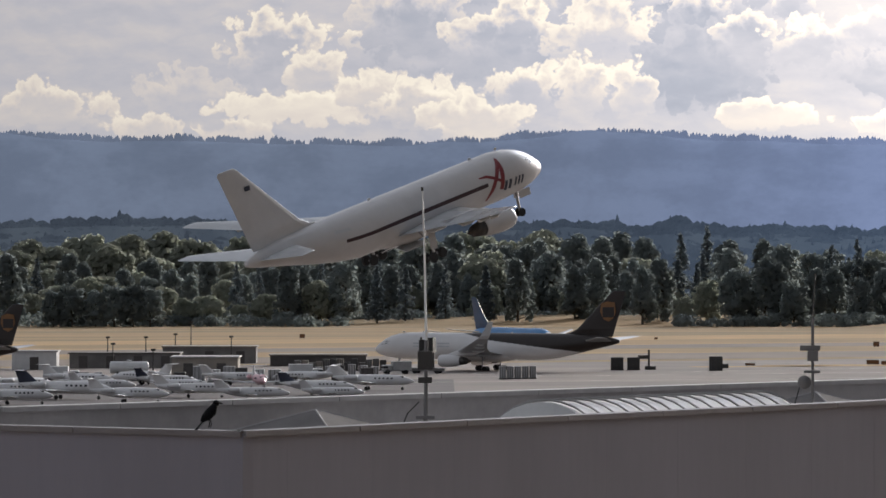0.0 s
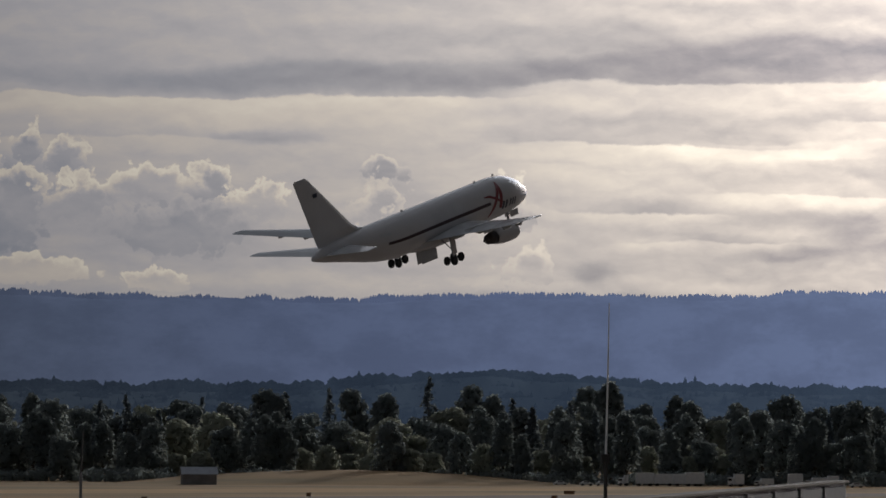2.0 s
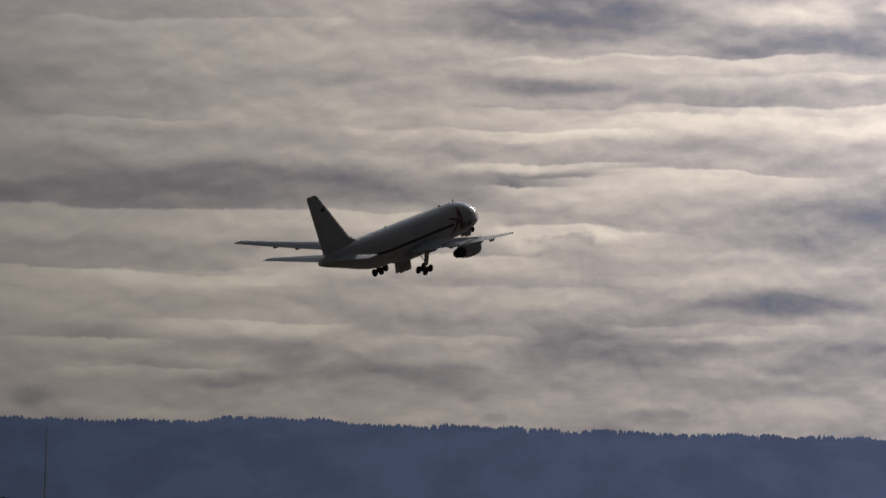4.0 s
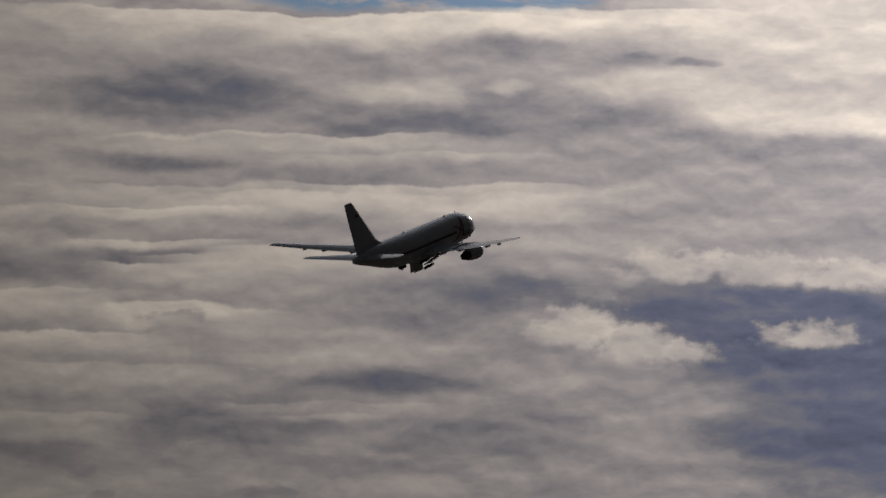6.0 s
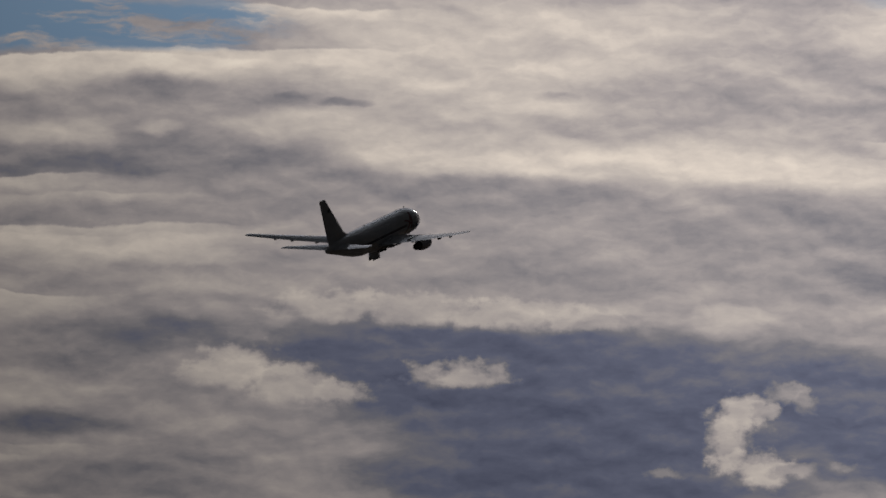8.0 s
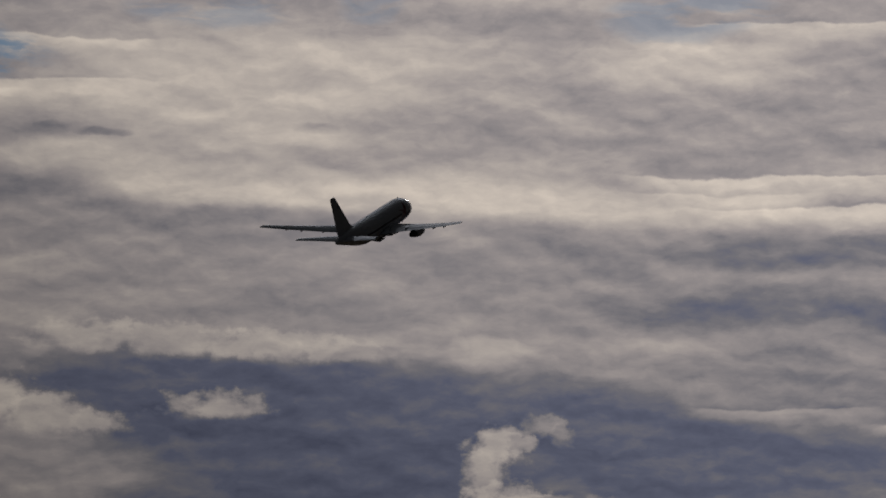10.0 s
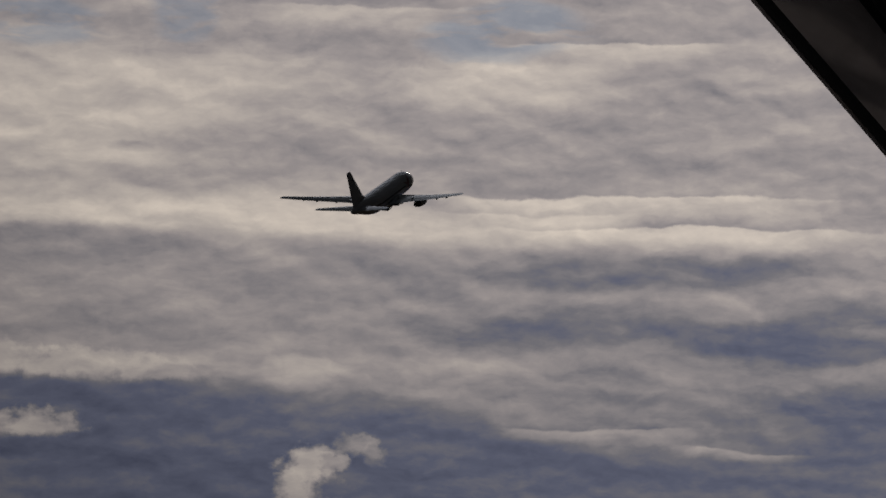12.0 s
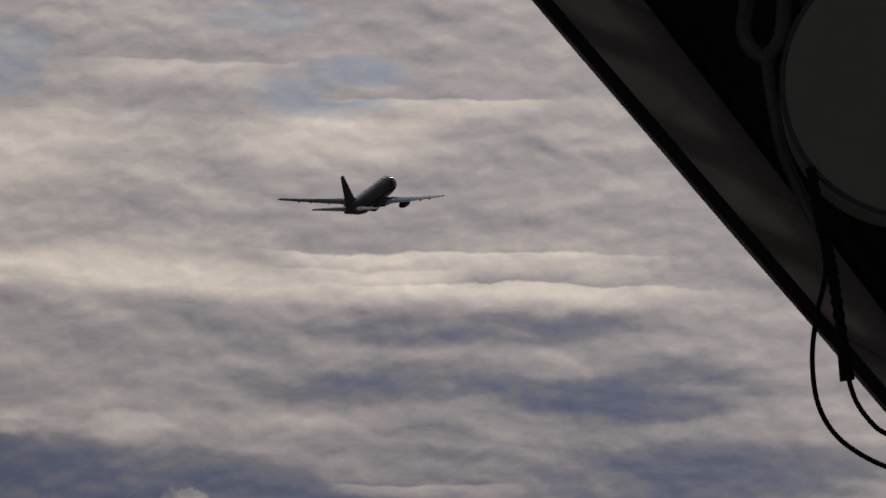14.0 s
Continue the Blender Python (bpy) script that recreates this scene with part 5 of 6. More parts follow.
def truck(x, y, ln, h, label, rz=0, cab=True, paint=None):
    t = thing("truck", pose(x, y, 0.05, 0, 0, rz))
    paint = paint or VANWHITE
    part("box_body", boxes((-ln / 2, -1.25, 0.7, ln / 2 - (1.9 if cab else 0), 1.25, h), bevel=0.06), paint, t)
    if cab:
        part("cab", boxes((ln / 2 - 1.8, -1.15, 0.5, ln / 2, 1.15, h * 0.72), bevel=0.15), paint, t)
        part("windscreen", boxes((ln / 2 - 1.0, -1.18, h * 0.45, ln / 2 + 0.02, 1.18, h * 0.64), bevel=0.05), GLASSDARK, t, "dark glazing")
    for wx in (-ln * 0.3, ln * 0.34):
        for wy in (-1.1, 1.1):
            part("wheel", wheel_bm(0.48, 0.3, wx, wy, 0.46), RUBBER, t)
    return tagged(t, label, "truck")


def car(x, y, paint, label, rz=0):
    t = thing("car", pose(x, y, 0.05, 0, 0, rz))
    bm = bmesh.new()
    pr = [(-2.2, 0.35), (-2.2, 0.9), (-1.6, 1.0), (-1.0, 1.48), (0.7, 1.48), (1.3, 0.98), (2.1, 0.85), (2.2, 0.4)]
    rings(bm, [[(px, -0.85, z) for px, z in pr], [(px, 0.85, z) for px, z in pr]])
    part("body", bm, paint, t)
    part("window", boxes((-1.0, -0.87, 1.0, 0.8, 0.87, 1.38), bevel=0.05), GLASSDARK, t, "dark side windows")
    for wx in (-1.35, 1.35):
        for wy in (-0.8, 0.8):
            part("wheel", wheel_bm(0.33, 0.22, wx, wy, 0.33), RUBBER, t)
    return tagged(t, label, "car", "cars by the wood")


def sign(x, y, w, h, face, label):
    t = thing("airfield_sign", pose(x, y, 0.02))
    part("panel", boxes((-w / 2, -0.15, 0.25, w / 2, 0.15, h), bevel=0.03), SIGNBLACK, t)
    part("face", boxes((-w / 2 + 0.08, -0.18, 0.33, w / 2 - 0.08, -0.153, h - 0.08)), face, t, "orange-brown face with unreadable bars")
    for s in (-1, 1):
        part("leg", boxes((s * w * 0.35 - 0.05, -0.05, 0, s * w * 0.35 + 0.05, 0.05, 0.26)), MASTGREY, t)
    return tagged(t, label, "sign", "airfield signs")


def tank(x, y, ln, r):
    t = thing("fuel_tank", pose(x, y, 0.06))
    bm = tubes(([(-ln / 2, 0, r + 0.7), (-ln / 2 + 0.25, 0, r + 0.7), (ln / 2 - 0.25, 0, r + 0.7), (ln / 2, 0, r + 0.7)], [r * 0.75, r, r, r * 0.75]), n=24)
    part("vessel", bm, VANWHITE, t, smooth=False)
    for s in (-0.3, 0.3):
        part("cradle", boxes((s * ln - 0.2, -r * 0.8, 0, s * ln + 0.2, r * 0.8, 1.1)), MASTGREY, t)
    part("hatch", tubes(([(0, 0, 2 * r + 0.6), (0, 0, 2 * r + 1.0)], 0.45), n=12), VANWHITE, t)
    return tagged(t, "long white horizontal fuel tank on cradles", "tank")


def cargo_loader(x, y):
    t = thing("cargo_loader", pose(x, y, 0.06, 0, 0, -15))
    part("chassis", boxes((-3.2, -1.4, 0.5, 3.2, 1.4, 1.1), bevel=0.05), MASTGREY, t)
    for s in (-1.25, 1.25):
        part("mast", boxes((s - 0.16, -0.25, 1.1, s + 0.16, 0.25, 7.1)), MASTDARK, t)
    part("platform", boxes((-1.5, -1.5, 4.1, 1.5, 1.5, 4.5), bevel=0.04), MASTDARK, t)
    part("cage", boxes((-1.4, -1.2, 4.5, -0.2, 1.2, 6.6), (0.3, -1.2, 4.5, 1.45, 1.2, 7.0)), SIGNBLACK, t, "dark lifting cage")
    for wx in (-2.2, 2.2):
        for wy in (-1.2, 1.2):
            part("wheel", wheel_bm(0.5, 0.35, wx, wy, 0.46), RUBBER, t)
    return tagged(t, "dark scissor cargo loader at the parked jet's door", "loader")


def dress_field():
    shed(-76.5, 1100, -54, 1112, 2.9, SHEDGREY, ROOFTAR, "storage_shed", "long low dark grey storage shed", doors=4)
    shed(-60, 1150, -40, 1160, 3.4, SHEDGREY, SHEDTAN, "storage_shed", "low grey shed with a pale roof edge", doors=3)
    shed(-51.6, 1022, -39, 1034, 3.6, SHEDTAN, FLASH, "workshop", "tan flat-roofed workshop by the apron", doors=2)
    shed(-87, 1084, -78, 1092, 3.6, VANWHITE, FLASH, "site_office", "pale flat-roofed office cabin", doors=1)
    shed(-36, 1120, -16, 1128, 2.2, ROOFTAR, SHEDTAN, "storage_shed", "low dark shed behind the carts", doors=5)
    shed(147, 1671, 157.6, 1679, 3.1, SHEDGREY, mat("grey_metal_roof", (0.33, 0.35, 0.38), 0.6, var=0.2, scale=0.4), "field_hut", "grey field hut with a pale pitched roof", pitched=2.2, doors=0)
    tank(-59.5, 1019, 7.4, 1.15)
    for x, y, h in ((-65, 1058, 5.6), (-54.1, 1003, 5.4), (-57.9, 1235, 7.6), (-43.7, 1110, 6.2), (-75.5, 1210, 4.5), (-61, 1225, 5.0), (-68, 1230, 4.2)):
        lamp_post(x, y, h)
    for x, y, w, h, m in ((35.1, 1080.7, 2.5, 2.6, CRATE), (38.4, 1080.7, 2.5, 2.6, CRATE), (54.7, 1075.5, 2.6, 2.9, CRATE), (57.8, 1100, 1.4, 0.9, CRATE)):
        container(x, y, w, 2.2, h, m, "cargo_crate", "dark steel cargo crate standing on the apron", "dark crates")
    for i in range(5):
        container(11.2 + i * 1.42, 1003 + i * 0.9, 1.25, 1.6, 2.4, ULD, "air_cargo_container", "dull aluminium air cargo container in a row", "cargo containers")
    rnd = random.Random(3)
    for i in range(13):
        x = -29 + i * 1.42
        container(x, 1076 + rnd.uniform(-2, 2), 1.3, 1.6, rnd.uniform(1.7, 2.5), rnd.choice([CRATE, SHEDGREY, SHEDTAN]), "baggage_cart", "covered baggage cart in a dull row", "baggage carts")
    for i in range(6):
        container(-24 + i * 2.2, 1030 + rnd.uniform(-5, 5), 1.5, 1.7, rnd.uniform(1.6, 2.4), rnd.choice([ULD, CRATE, ULD]), "air_cargo_container", "scuffed air cargo container beside the jet", "cargo containers")
    for i, x in enumerate((-44.5, -41.7, -39.0, -36.8, -33.6)):
        container(x, 978 + rnd.uniform(-4, 4), 2.2, 2.0, rnd.uniform(2.2, 2.9), (ULD, VANWHITE, ULD, CRATE, VANWHITE)[i], "air_cargo_container", "pale box container behind the small jets", "cargo containers")
    for x, y in ((-66, 985), (-63.5, 990), (-57, 985), (-50, 972), (-47.5, 970), (-29, 958), (-27, 962), (-19.5, 985), (-16.5, 990), (-14, 1000), (-73, 1010), (-70, 1015), (-31, 990)):
        container(x, y, rnd.uniform(1.2, 2.4), 1.6, rnd.uniform(1.0, 2.2), rnd.choice([CRATE, CRATE, ROOFTAR, ULD]), "ground_power_unit", "boxy ground power unit among the small jets", "ground equipment")
    cargo_loader(-3.0, 1052)
    truck(-25.5, 1000, 6.2, 2.9, "white service truck on the apron", 10)
    truck(-9, 1046, 5.6, 2.5, "grey baggage tug truck near the jet's nose", 190, paint=ULD)
    truck(-70, 985, 6.5, 2.8, "white service truck beside the tank", 0)
    truck(-52, 960, 5.2, 2.4, "white van behind the small jets", 180)
    t = thing("cargo_cart", pose(41.7, 1086, 0.06))
    part("post", boxes((-0.18, -0.18, 0, 0.18, 0.18, 4.0)), MASTDARK, t)
    part("arm", boxes((-2.2, -0.15, 2.2, 0.2, 0.15, 2.9)), MASTDARK, t)
    part("base", boxes((-0.8, -0.5, 0, 1.4, 0.5, 0.7), bevel=0.05), CRATE, t)
    tagged(t, "dark post with a side arm beside the crates", "post")
    for x, y, w, h in ((-38.9, 1485, 1.4, 1.3), (109.2, 1352, 1.4, 1.4), (119.3, 1278, 2.0, 1.1), (135.6, 1342, 2.4, 1.1), (160.8, 1441, 1.2, 1.2), (90.6, 1131, 2.6, 1.1), (93.4, 1126, 2.8, 1.0),
                       (163, 1250, 2.8, 1.0), (223, 1410, 1.6, 1.2), (241, 1497, 3.0, 1.2), (108.9, 1350, 1.2, 1.2), (64, 1118, 2.0, 0.7), (58, 1460, 0.9, 0.8), (43, 1480, 0.9, 0.8)):
        sign(x, y, w, h, SIGNORANGE, "low dark airfield sign with an orange-brown face")
    for a, ln, h, cab in ((9.72, 3.0, 3.4, True), (9.95, 5.6, 4.2, False), (10.15, 6.2, 3.8, False), (10.40, 9.5, 3.8, False), (10.48, 6, 4.4, False), (10.92, 5.0, 4.0, True), (11.22, 6.0, 2.6, True), (11.55, 4.6, 4.2, False), (11.78, 7.0, 3.0, True), (11.95, 3.4, 3.6, False)):
        truck(1716 * math.sin(radians(a)), 1716 * math.cos(radians(a)), ln, h, "white box truck parked below the trees", 180, cab)
    for a in (9.5, 9.33, 9.05, 11.62, 12.02, 12.2):
        car(1712 * math.sin(radians(a)), 1712 * math.cos(radians(a)), VANWHITE, "pale car parked below the trees")


dress_field()


# ---- the near roof ----
ROOF_Z = 20.65


def wall_run(name, pts, top, bottom, thick, material, label, cap=True, coping=FLASH):
    """A parapet wall along plan points, with a metal cap in lengths."""
    t = None
    bm = bmesh.new()
    for (x0, y0), (x1, y1) in zip(pts, pts[1:]):
        d = Vector((x1 - x0, y1 - y0, 0)).normalized()
        n = Vector((-d.y, d.x, 0)) * thick
        a, b = Vector((x0, y0, 0)), Vector((x1, y1, 0))
        rings(bm, [[p + Vector((0, 0, bottom)), p + n + Vector((0, 0, bottom)), p + n + Vector((0, 0, top)), p + Vector((0, 0, top))] for p in (a, b)])
    w = tagged(part(name, bm, material), label, "wall", kind="structure")
    if cap:
        for (x0, y0), (x1, y1) in zip(pts, pts[1:]):
            ln = math.hypot(x1 - x0, y1 - y0)
            ang = math.degrees(math.atan2(y1 - y0, x1 - x0))
            k = max(1, int(ln / 3.0))
            for i in range(k):
                c = part("coping", boxes((i * ln / k + 0.01, -0.06, 0.003, (i + 1) * ln / k - 0.01, thick + 0.06, 0.04), (i * ln / k + 0.01, -0.06, -0.05, (i + 1) * ln / k - 0.01, -0.02, 0.003)), coping, w)
                c.matrix_basis = pose(x0, y0, top, 0, 0, ang)
    return w


def panel_seams(name, a, b, top, bottom, step, parent):
    """Thin raised seams on the camera's side of a wall."""
    ln = math.hypot(b[0] - a[0], b[1] - a[1])
    ang = math.degrees(math.atan2(b[1] - a[1], b[0] - a[0]))
    x = step * 0.5
    while x < ln:
        s = part(name, boxes((x - 0.004, -0.0015, bottom - top, x + 0.004, 0.002, -0.1)), ROOFWALL, parent)
        s.matrix_basis = pose(a[0], a[1], top, 0, 0, ang)
        x += step


def near_roof():
    corner, left, right = (-3.06, 82.24), (-22.0, 96.3), (17.4, 114.0)
    w = wall_run("wall_near", [left, corner], ROOF_Z, 0, 0.25, ROOFWALL, "grey metal-clad building wall with a flashed top", coping=COPING)
    panel_seams("seam", left, corner, ROOF_Z, 18.0, 2.4, w)
    w2 = wall_run("wall_near_east", [corner, right], ROOF_Z, 0, 0.25, ROOFWALL, "grey metal-clad building wall with a flashed top", coping=COPING)
    panel_seams("seam", corner, right, ROOF_Z, 18.0, 2.4, w2)
    wall_run("wall_near_step", [right, (18.6, 113.3), (33.0, 138.0)], ROOF_Z + 0.02, 0, 0.25, ROOFWALL, "grey metal-clad wall carrying on past a joint", coping=COPING)
    far = [(-26.0, 74.0), (-7.84, 95.1), (9.64, 116.8), (19.4, 131.0), (26.2, 134.4), (52, 147)]
    wall_run("wall_far", far[1:4], ROOF_Z, 19.3, 0.3, ROOFCON, "pale far parapet of the roof")
    wall_run("wall_far_east", far[3:], ROOF_Z, 0, 0.3, ROOFCON, "pale far parapet of the roof")
    wall_run("wall_far_west", [(-22.0, 96.4), (-19.0, 98.6), (-7.84, 95.1)], ROOF_Z, 19.3, 0.3, ROOFCON, "pale far parapet of the roof")
    bm = bmesh.new()
    plan = [(-3.06, 82.6), (17.2, 114.0), (32, 138), (26.2, 134.6), (19.4, 131.2), (9.64, 117), (-7.84, 95.3), (-19, 98.8), (-21.6, 96.4)]
    rings(bm, [[(x, y, 19.3) for x, y in plan], [(x, y, 19.58) for x, y in plan]])
    tagged(part("roof_deck", bm, ROOFCON), "pale membrane roof between the parapets", "roof", kind="structure")
    # glazed clerestory beyond the far parapet
    a, b = (16.6, 133.8), (47.0, 219.0)
    ln = math.hypot(b[0] - a[0], b[1] - a[1])
    ang = math.degrees(math.atan2(b[1] - a[1], b[0] - a[0]))
    t = tagged(part("wall_clerestory", boxes((0, 0, -20.6, ln, 1.2, -2.6), (0, 0.15, -2.6, ln, 0.7, -0.12)), ROOFWALL), "low clerestory with teal glazing and pale mullions", "wall", kind="structure")
    t.matrix_basis = pose(a[0], a[1], ROOF_Z, 0, 0, ang)
    k = 13
    for i in range(k):
        part("pane", boxes((i * ln / k + 0.12, 0.08, -2.5, (i + 1) * ln / k - 0.12, 0.147, -0.25)), TEAL, t)
        part("mullion", boxes((i * ln / k - 0.12, 0.0, -2.6, i * ln / k + 0.12, 0.147, -0.2)), MULLION, t)
    part("fascia", boxes((-0.3, -0.05, -0.12, ln, 0.7, 0.0), bevel=0.02), ROOFTAR, t)
    # hipped skylights
    for x, y, s, top in ((-2.3, 97.0, 2.6, 20.58), (7.4, 106.5, 2.8, 20.66), (11.6, 113.0, 2.4, 20.66), (16.0, 120.2, 2.4, 20.66), (-9.5, 94.0, 2.4, 20.6)):
        t = thing("hipped_skylight", pose(x, y, 19.58, 0, 0, 57))
        bm = bmesh.new()
        rings(bm, [[(sx * q, sy * q, z) for sx, sy in ((-1, -1), (1, -1), (1, 1), (-1, 1))] for q, z in ((s, 0.0), (s, 0.12), (0.05, top - 19.58))])
        part("glazing", bm, SKYLIGHT, t)
        for sx, sy in ((-1, -1), (1, -1), (1, 1), (-1, 1)):
            part("ridge_bar", tubes(([(sx * s, sy * s, 0.12), (0, 0, top - 19.57)], 0.02), n=6), ROOFCON, t)
        tagged(t, "milky hipped skylight on the flat roof", "skylight", "hipped skylights")
    # ribbed barrel skylight
    t = thing("barrel_skylight", pose(1.75, 95.2, 19.58, 0, 0, 57.5))
    ln, r, hgt = 10.2, 1.35, 1.2
    arc = [(r * math.cos(math.pi * i / 14), 0.0 + hgt * math.sin(math.pi * i / 14)) for i in range(15)]
    bm = bmesh.new()
    rings(bm, [[(x, y * q, z * q2) for y, z in arc] for x, q, q2 in ((-0.5, 0.9, 0.35), (0, 1, 1), (ln - 2.4, 1, 1), (ln, 0.85, 0.55))])
    part("vault", bm, RIBWHITE, t, "white ribbed metal vault")
    # ribs coloured darker to draw the thin shadow lines on the white vault
    for i in range(16):
        x = 0.15 + i * (ln - 2.6) / 15
        part("rib", tubes(([(x, y * 1.02, z * 1.03) for y, z in arc], 0.022), n=6), RIBDARK, t)
    tagged(t, "white ribbed barrel skylight on the flat roof", "skylight")
    # masts
    t = thing("antenna_mast", pose(-0.30, 91.8, 19.58))
    part("foot", boxes((-0.2, -0.2, 0, 0.2, 0.2, 0.12)), MASTGREY, t)
    part("pole", tubes(([(0, 0, 0.1), (0.02, 0, 2.35)], [0.04, 0.034]), n=10), MASTGREY, t)
    part("rod", tubes(([(0.02, 0, 2.3), (-0.02, 0, 4.2), (-0.05, 0, 4.92)], [0.022, 0.017, 0.011]), n=8), MASTWHITE, t, "white fibreglass rod")
    part("tip", boxes((-0.07, -0.025, 4.9, -0.03, 0.025, 4.97)), MASTDARK, t)
    part("clamp", boxes((-0.13, -0.06, 1.85, 0.13, 0.06, 2.16), (-0.12, -0.08, 1.62, 0.12, 0.08, 1.72), bevel=0.01), MASTDARK, t, "dark clamp boxes")
    part("collar", boxes((-0.16, -0.05, 1.0, 0.16, 0.05, 1.06)), MASTGREY, t)
    part("lead", tubes(([(-0.1, 0, 1.3), (-0.3, 0, 1.1), (-0.42, 0, 0.8), (-0.4, 0, 0.1)], 0.012), n=6), CABLE, t)
    tagged(t, "slim grey antenna mast with a white rod", "antenna", "roof masts")
    t = thing("antenna_mast", pose(7.07, 102.6, 19.58))
    part("pole", tubes(([(0, 0, 0), (0, 0, 2.6)], [0.032, 0.03]), n=10), MASTGREY, t)
    part("rod", tubes(([(0, 0, 2.6), (0.05, 0, 3.45)], [0.016, 0.01]), n=8), MASTDARK, t)
    part("crossbar", boxes((-0.24, -0.05, 1.98, 0.14, 0.05, 2.08), bevel=0.008), MASTGREY, t)
    part("clamp", boxes((-0.1, -0.1, 1.78, 0.1, 0.1, 1.977), bevel=0.008), MASTGREY, t)
    part("bracket", boxes((-0.17, -0.06, 1.55, 0.14, 0.06, 1.6), bevel=0.008), MASTGREY, t)
    bm = bmesh.new()
    rings(bm, [[(-0.17 + q * math.cos(a), -0.15 + d, 1.38 + q * math.sin(a)) for a in (math.tau * i / 18 for i in range(18))] for q, d in ((0.02, 0.06), (0.10, 0.03), (0.13, -0.03), (0.13, -0.05))])
    part("dish", bm, MASTGREY, t, "small dull dish", smooth=True)
    part("lead", tubes(([(-0.25, -0.1, 1.3), (-0.34, -0.1, 1.0), (-0.33, -0.1, 0.3)], 0.012), n=6), CABLE, t)
    tagged(t, "short grey mast with a dish and crossbar", "antenna", "roof masts")
    t = thing("antenna_mast", pose(20.3, 121.0, 18.0))
    part("pole", tubes(([(0, 0, 0), (0.02, 0, 4.3)], [0.05, 0.045]), n=10), MASTDARK, t)
    part("clamp", boxes((-0.08, -0.08, 4.25, 0.1, 0.08, 4.45), bevel=0.01), SIGNBLACK, t)
    part("rod", tubes(([(0.02, 0, 4.4), (0.06, 0, 6.3), (0.08, 0, 7.9)], [0.027, 0.02, 0.009]), n=8), MASTWHITE, t, "white fibreglass rod")
    tagged(t, "tall dark mast with a slender white rod", "antenna", "roof masts")
    # vent on the eastern roof
    t = thing("roof_vent", pose(23.2, 127.0, 19.6))
    part("cowl", boxes((-0.6, -0.5, 0.0, 0.6, 0.5, 0.95), bevel=0.12), VANWHITE, t)
    tagged(t, "white rounded roof vent", "vent")


def crow():
    t = thing("crow", pose(-3.60, 82.86, ROOF_Z + 0.07, 0, 0, 20))
    bm = bmesh.new()
    tube(bm, [(-0.11, 0, 0.10), (-0.05, 0, 0.16), (0.02, 0, 0.25), (0.06, 0, 0.33), (0.08, 0, 0.37)], [0.02, 0.065, 0.075, 0.05, 0.04], 12)
    part("body", bm, FEATHER, t, smooth=True)
    bm = bmesh.new()
    bmesh.ops.create_uvsphere(bm, u_segments=12, v_segments=8, radius=0.045, matrix=pose(0.095, 0, 0.395))
    part("head", bm, FEATHER, t, smooth=True)
    part("beak", tubes(([(0.13, 0, 0.395), (0.165, 0, 0.385), (0.19, 0, 0.375)], [0.018, 0.012, 0.003]), n=8), FEATHER, t)
    for s in (1, -1):
        bm = bmesh.new()
        rings(bm, [[(0.03 + u * 0.8, s * 0.06 + s * v, 0.29 + u) for u, v in ((0.03, 0), (0, 0.02), (-0.05, 0.015), (-0.03, -0.01))], [(-0.12 + u * 0.5, s * 0.03 + s * v, 0.04 + u) for u, v in ((0.02, 0), (0, 0.012), (-0.02, 0.01), (-0.01, -0.005))]])
        part("wing", bm, FEATHER, t)
        part("leg", tubes(([(0.0, s * 0.03, 0.15), (0.015, s * 0.03, 0.06), (0.0, s * 0.03, 0.003)], 0.007), n=6), FEATHER, t)
    bm = bmesh.new()
    rings(bm, [[(-0.09, -0.025, 0.11), (-0.09, 0.025, 0.11), (-0.10, 0.025, 0.09), (-0.10, -0.025, 0.09)], [(-0.19, -0.045, -0.045), (-0.19, 0.045, -0.045), (-0.2, 0.045, -0.05), (-0.2, -0.045, -0.05)]])
    part("tail", bm, FEATHER, t)
    t.scale = (1.18, 1.45, 0.98)
    tagged(t, "black crow perched on the parapet's edge", "bird")


near_roof()
crow()


# ---- the canopy beside the camera ----
def curve_pts(pts, k=6):
    """A smooth run through points."""
    pts = [Vector(p) for p in pts]
    out = []
    for i in range(len(pts) - 1):
        p0, p1, p2, p3 = pts[max(i - 1, 0)], pts[i], pts[i + 1], pts[min(i + 2, len(pts) - 1)]
        for j in range(k):
            u = j / k
            out.append(0.5 * (2 * p1 + (p2 - p0) * u + (2 * p0 - 5 * p1 + 4 * p2 - p3) * u * u + (3 * p1 - p0 - 3 * p2 + p3) * u ** 3))
    return out + [pts[-1]]


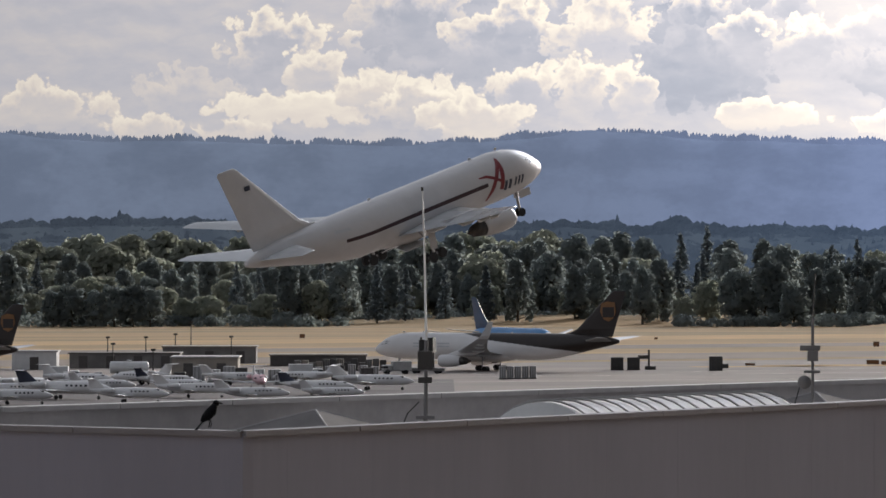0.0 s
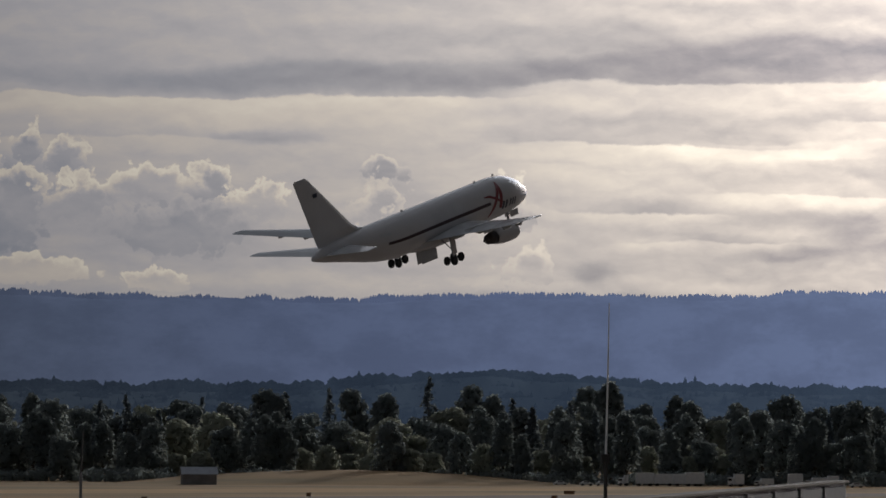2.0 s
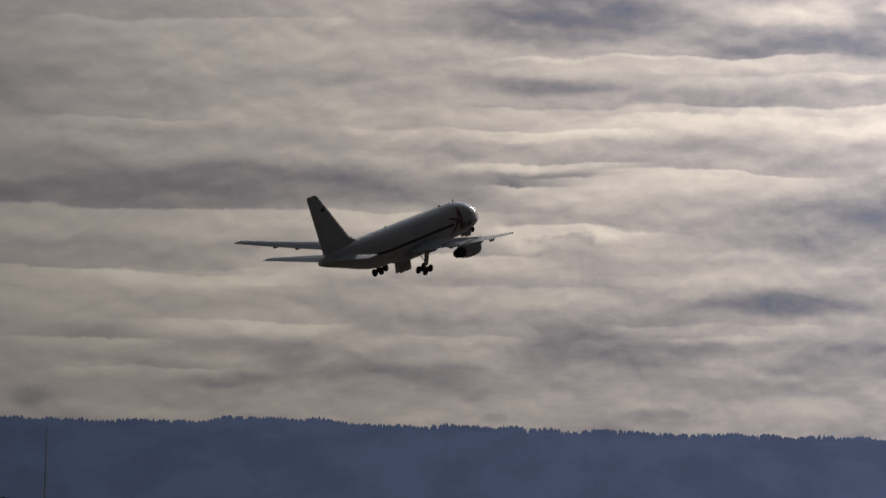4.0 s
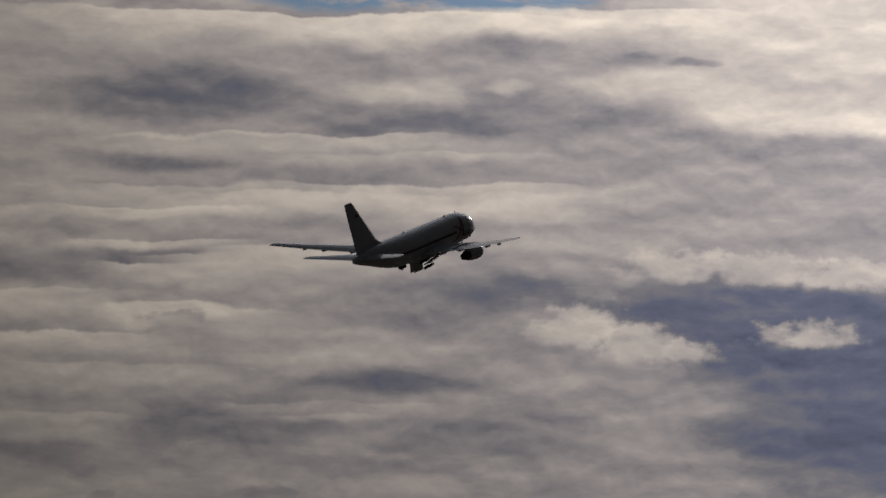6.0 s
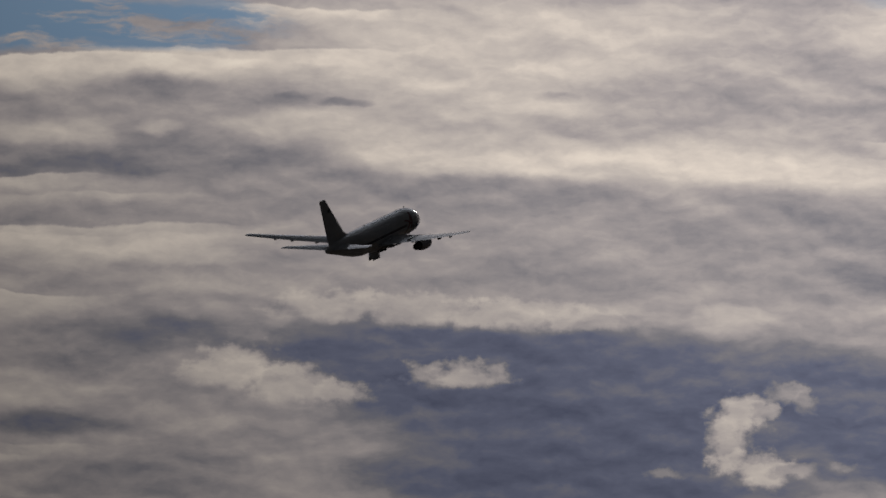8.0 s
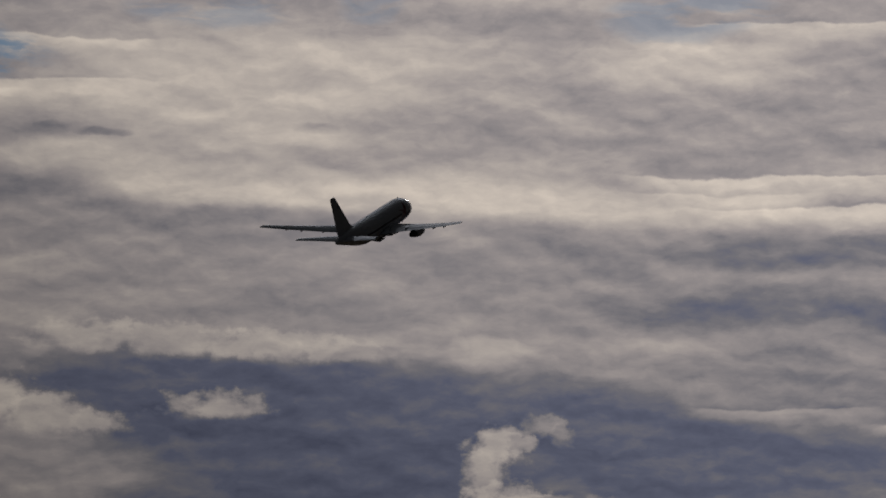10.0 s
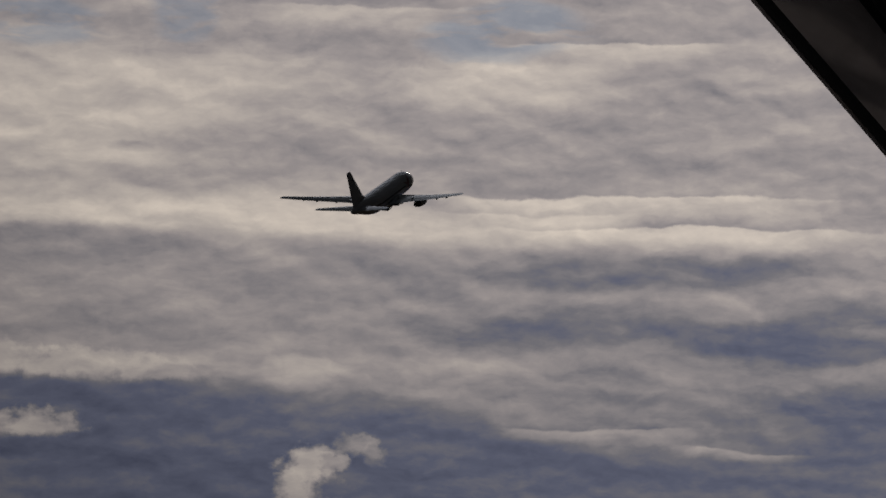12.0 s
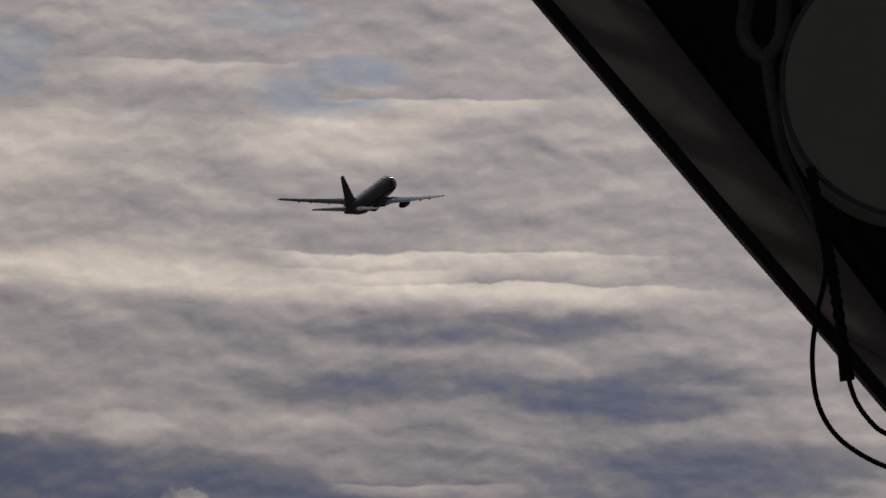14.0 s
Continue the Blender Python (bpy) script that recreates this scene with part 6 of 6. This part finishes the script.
def canopy():
    # unseen deck, its concrete lightened to bounce light up under the canopy
    slab = boxes((-14, -16, 0, 14, 14, 21.8))
    tagged(part("parking_deck", slab, DECK), "unseen concrete deck under the camera, lightened for bounced light", "deck", kind="structure")
    t = thing("fabric_canopy", pose(3.8, 6.582, 24.25, 0, 0, -30))
    hem0, hem1 = Vector((-0.42, -0.10, 0.575)), Vector((0.90, -0.10, -0.925))
    in0, in1 = Vector((-0.26, 0.2, 0.66)), Vector((1.02, 0.2, -0.97))
    bm = bmesh.new()
    rows = []
    n, m = 120, 12
    for i in range(n + 1):
        a, b = hem0.lerp(hem1, i / n), in0.lerp(in1, i / n)
        row = []
        for j in range(m + 1):
            p = a.lerp(b, j / m)
            q = i / n * 11.0 - j / m * 0.55
            fold = 0.055 * math.sin(math.tau * q) * math.sin(math.pi * j / m) + 0.010 * noise.noise((i * 0.09, j * 0.25, 4))
            row.append(bm.verts.new(p + Vector((0, fold, 0)) + Vector((0.35, 0, 0.3)) * -0.02 * math.sin(math.pi * j / m)))
        rows.append(row)
    for r0, r1 in zip(rows, rows[1:]):
        for j in range(m):
            bm.faces.new((r0[j], r0[j + 1], r1[j + 1], r1[j]))
    sk = part("valance", bm, CANVAS, t, "grey-brown canvas valance with soft folds", smooth=True)
    for i in range(5):
        a, b = hem0.lerp(hem1, 0.16 + 0.17 * i), in0.lerp(in1, 0.235 + 0.17 * i)
        part("seam", tubes(([a + Vector((0, -0.012, 0)), a.lerp(b, 0.5) + Vector((0, -0.02, 0)), b + Vector((0, -0.012, 0))], 0.0012), n=6), CANVAS, t)
    off = Vector((0.010, 0, 0.010))
    part("hem", tubes(([hem0 + off, hem1 + off], 0.009), n=8), CANVASDARK, t, "black stitched hem")
    part("inner_rail", tubes(([in0 + Vector((0.05, 0, 0.03)), in1 + Vector((0.05, 0, 0.03))], 0.045), n=12), FRAMEDARK, t, "black tubular rail")
    # black sheet that puts in the shade under the cover, and its post
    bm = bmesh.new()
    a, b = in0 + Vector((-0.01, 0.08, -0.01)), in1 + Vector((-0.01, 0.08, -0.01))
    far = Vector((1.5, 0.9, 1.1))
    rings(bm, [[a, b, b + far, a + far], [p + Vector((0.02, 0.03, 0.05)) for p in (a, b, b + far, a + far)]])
    part("cover", bm, CANVASDARK, t, "black sheet for the shaded inside of the cover")
    part("second_rail", tubes(([in0 + Vector((0.16, 0.05, 0.11)), in1 + Vector((0.16, 0.05, 0.11))], 0.012), n=8), GALV, t, "thin dull rail")
    part("post", tubes(([(1.07, 0.2, -0.94), (1.07, 0.2, -2.43)], 0.04), n=12), FRAMEDARK, t)
    part("foot", boxes((0.92, 0.05, -2.45, 1.22, 0.35, -2.42)), FRAMEDARK, t)
    tagged(t, "dark fabric canopy edge on a black tubular frame", "canopy")
    # round lamp housing slung under the rails
    d = thing("round_floodlight", pose(3.8, 6.582, 24.25, 0, 0, -30))
    bm = bmesh.new()
    c, r = Vector((0.400, 0.0, 0.140)), 0.186
    rings(bm, [[c + Vector((q * math.cos(a), dy, q * math.sin(a))) for a in (math.tau * i / 64 for i in range(64))] for q, dy in ((r * 0.82, 0.12), (r * 0.97, 0.08), (r, 0.0), (r, -0.145), (r * 0.985, -0.152))])
    part("housing", bm, DRUM, d, "olive-grey drum housing")
    bm = bmesh.new()
    ring = [c + Vector(((r + 0.001) * math.cos(math.tau * i / 64), -0.150, (r + 0.001) * math.sin(math.tau * i / 64))) for i in range(65)]
    part("rim", tubes((ring, 0.004), n=6), GALV, d, "thin dull metal rim")
    loop = curve_pts([(0.165, -0.1, 0.36), (0.163, -0.1, 0.262), (0.160, -0.1, 0.212), (0.186, -0.1, 0.182), (0.211, -0.1, 0.209), (0.216, -0.1, 0.262), (0.222, -0.1, 0.36)])
    part("bracket", tubes((loop, 0.011), n=8), GALV, d, "bent steel bracket")
    part("arm", tubes((curve_pts([(0.19, -0.1, 0.19), (0.204, -0.1, 0.105), (0.222, -0.1, 0.035), (0.262, -0.1, -0.05)]), 0.009), n=8), GALV, d, "dull steel arm")
    part("hanger", tubes(([(0.163, -0.1, 0.35), (0.16, 0.2, 0.42)], 0.012), ([(0.222, -0.1, 0.35), (0.24, 0.2, 0.44)], 0.012), n=8), FRAMEDARK, d)
    strap = curve_pts([(0.255, -0.15, 0.02), (0.267, -0.15, -0.05), (0.281, -0.15, -0.1), (0.292, -0.15, -0.16), (0.305, -0.15, -0.245)], 10)
    part("flex", tubes((strap, [0.0065 + 0.0025 * (i % 2) for i in range(len(strap))]), n=8), CABLE, d, "ribbed black flexible conduit")
    part("gland", tubes(([(0.303, -0.15, -0.235), (0.309, -0.15, -0.277)], [0.009, 0.011]), n=10), CABLE, d)
    for pts in ([(0.268, -0.15, -0.06), (0.277, -0.15, -0.125), (0.265, -0.15, -0.188), (0.26, -0.15, -0.251), (0.27, -0.15, -0.314), (0.302, -0.15, -0.361), (0.364, -0.15, -0.396), (0.43, -0.15, -0.406), (0.52, -0.12, -0.36), (0.60, 0.1, -0.38)],
                [(0.309, -0.15, -0.27), (0.321, -0.15, -0.305), (0.341, -0.15, -0.333), (0.363, -0.15, -0.35), (0.41, -0.15, -0.365), (0.5, -0.1, -0.33), (0.56, 0.1, -0.33)]):
        part("cable", tubes((curve_pts(pts), 0.0036), n=8), CABLE, d, "black cable hanging in a loop")
    tagged(d, "round olive-grey floodlight with looped black cables", "floodlight")


canopy()


# ---- what moves ----
def motions():
    # seconds, nose x y z, roll, pitch up, heading
    flight = [(0.0, 10.4, 589.6, 33.9, -1.9, 15.7, 42.4), (1.5, 81.6, 668.0, 47.9, -1.6, 14.9, 43.0), (3.0, 152.5, 744.4, 63.8, -1.5, 15.1, 43.3),
              (4.2, 208.9, 805.3, 76.3, -0.7, 14.5, 43.4), (6.3, 309.5, 912.9, 97.9, -0.4, 14.3, 43.7), (7.5, 367.1, 975.2, 109.8, 0.3, 14.5, 43.6),
              (9.0, 439.7, 1053.4, 125.3, 0.2, 16.3, 43.8), (12.5, 611.1, 1237.8, 168.8, -0.4, 18.3, 43.9), (14.0, 684.5, 1316.2, 191.0, -0.5, 18.5, 44.0)]
    walk(cargo_jet, [(t, pose(x, y, z, r, -p, 90 - h)) for t, x, y, z, r, p, h in flight])

    def turn(ob, rows):
        x, y, z = ob.location
        walk(ob, [(t, pose(x, y, z, rx, ry, 0)) for t, rx, ry in rows])

    turn(jet_legs["nose"], [(0, 0, 0), (2.2, 0, 0), (3.6, 0, -60), (4.4, 0, -96), (9, 0, -96), (14, 0, -96)])
    for key, s in (("nosedoor", 1), ("nosedoor2", -1)):
        turn(jet_legs[key], [(0, 0, 0), (3.8, 0, 0), (5.2, s * -85, 0), (14, s * -85, 0)])
    for s in (-1, 1):
        turn(jet_legs[s], [(0, 0, 0), (3.2, 0, 0), (4.2, s * -18, 0), (6.3, s * -62, 0), (8.0, s * -82, 0), (9.2, s * -88, 0), (14, s * -88, 0)])
        turn(jet_legs[("door", s)], [(0, s * 72, 0), (0.5, s * 60, 0), (1.1, 0, 0), (7.6, 0, 0), (9.0, s * 40, 0), (10.2, s * 84, 0), (14, s * 84, 0)])


motions()
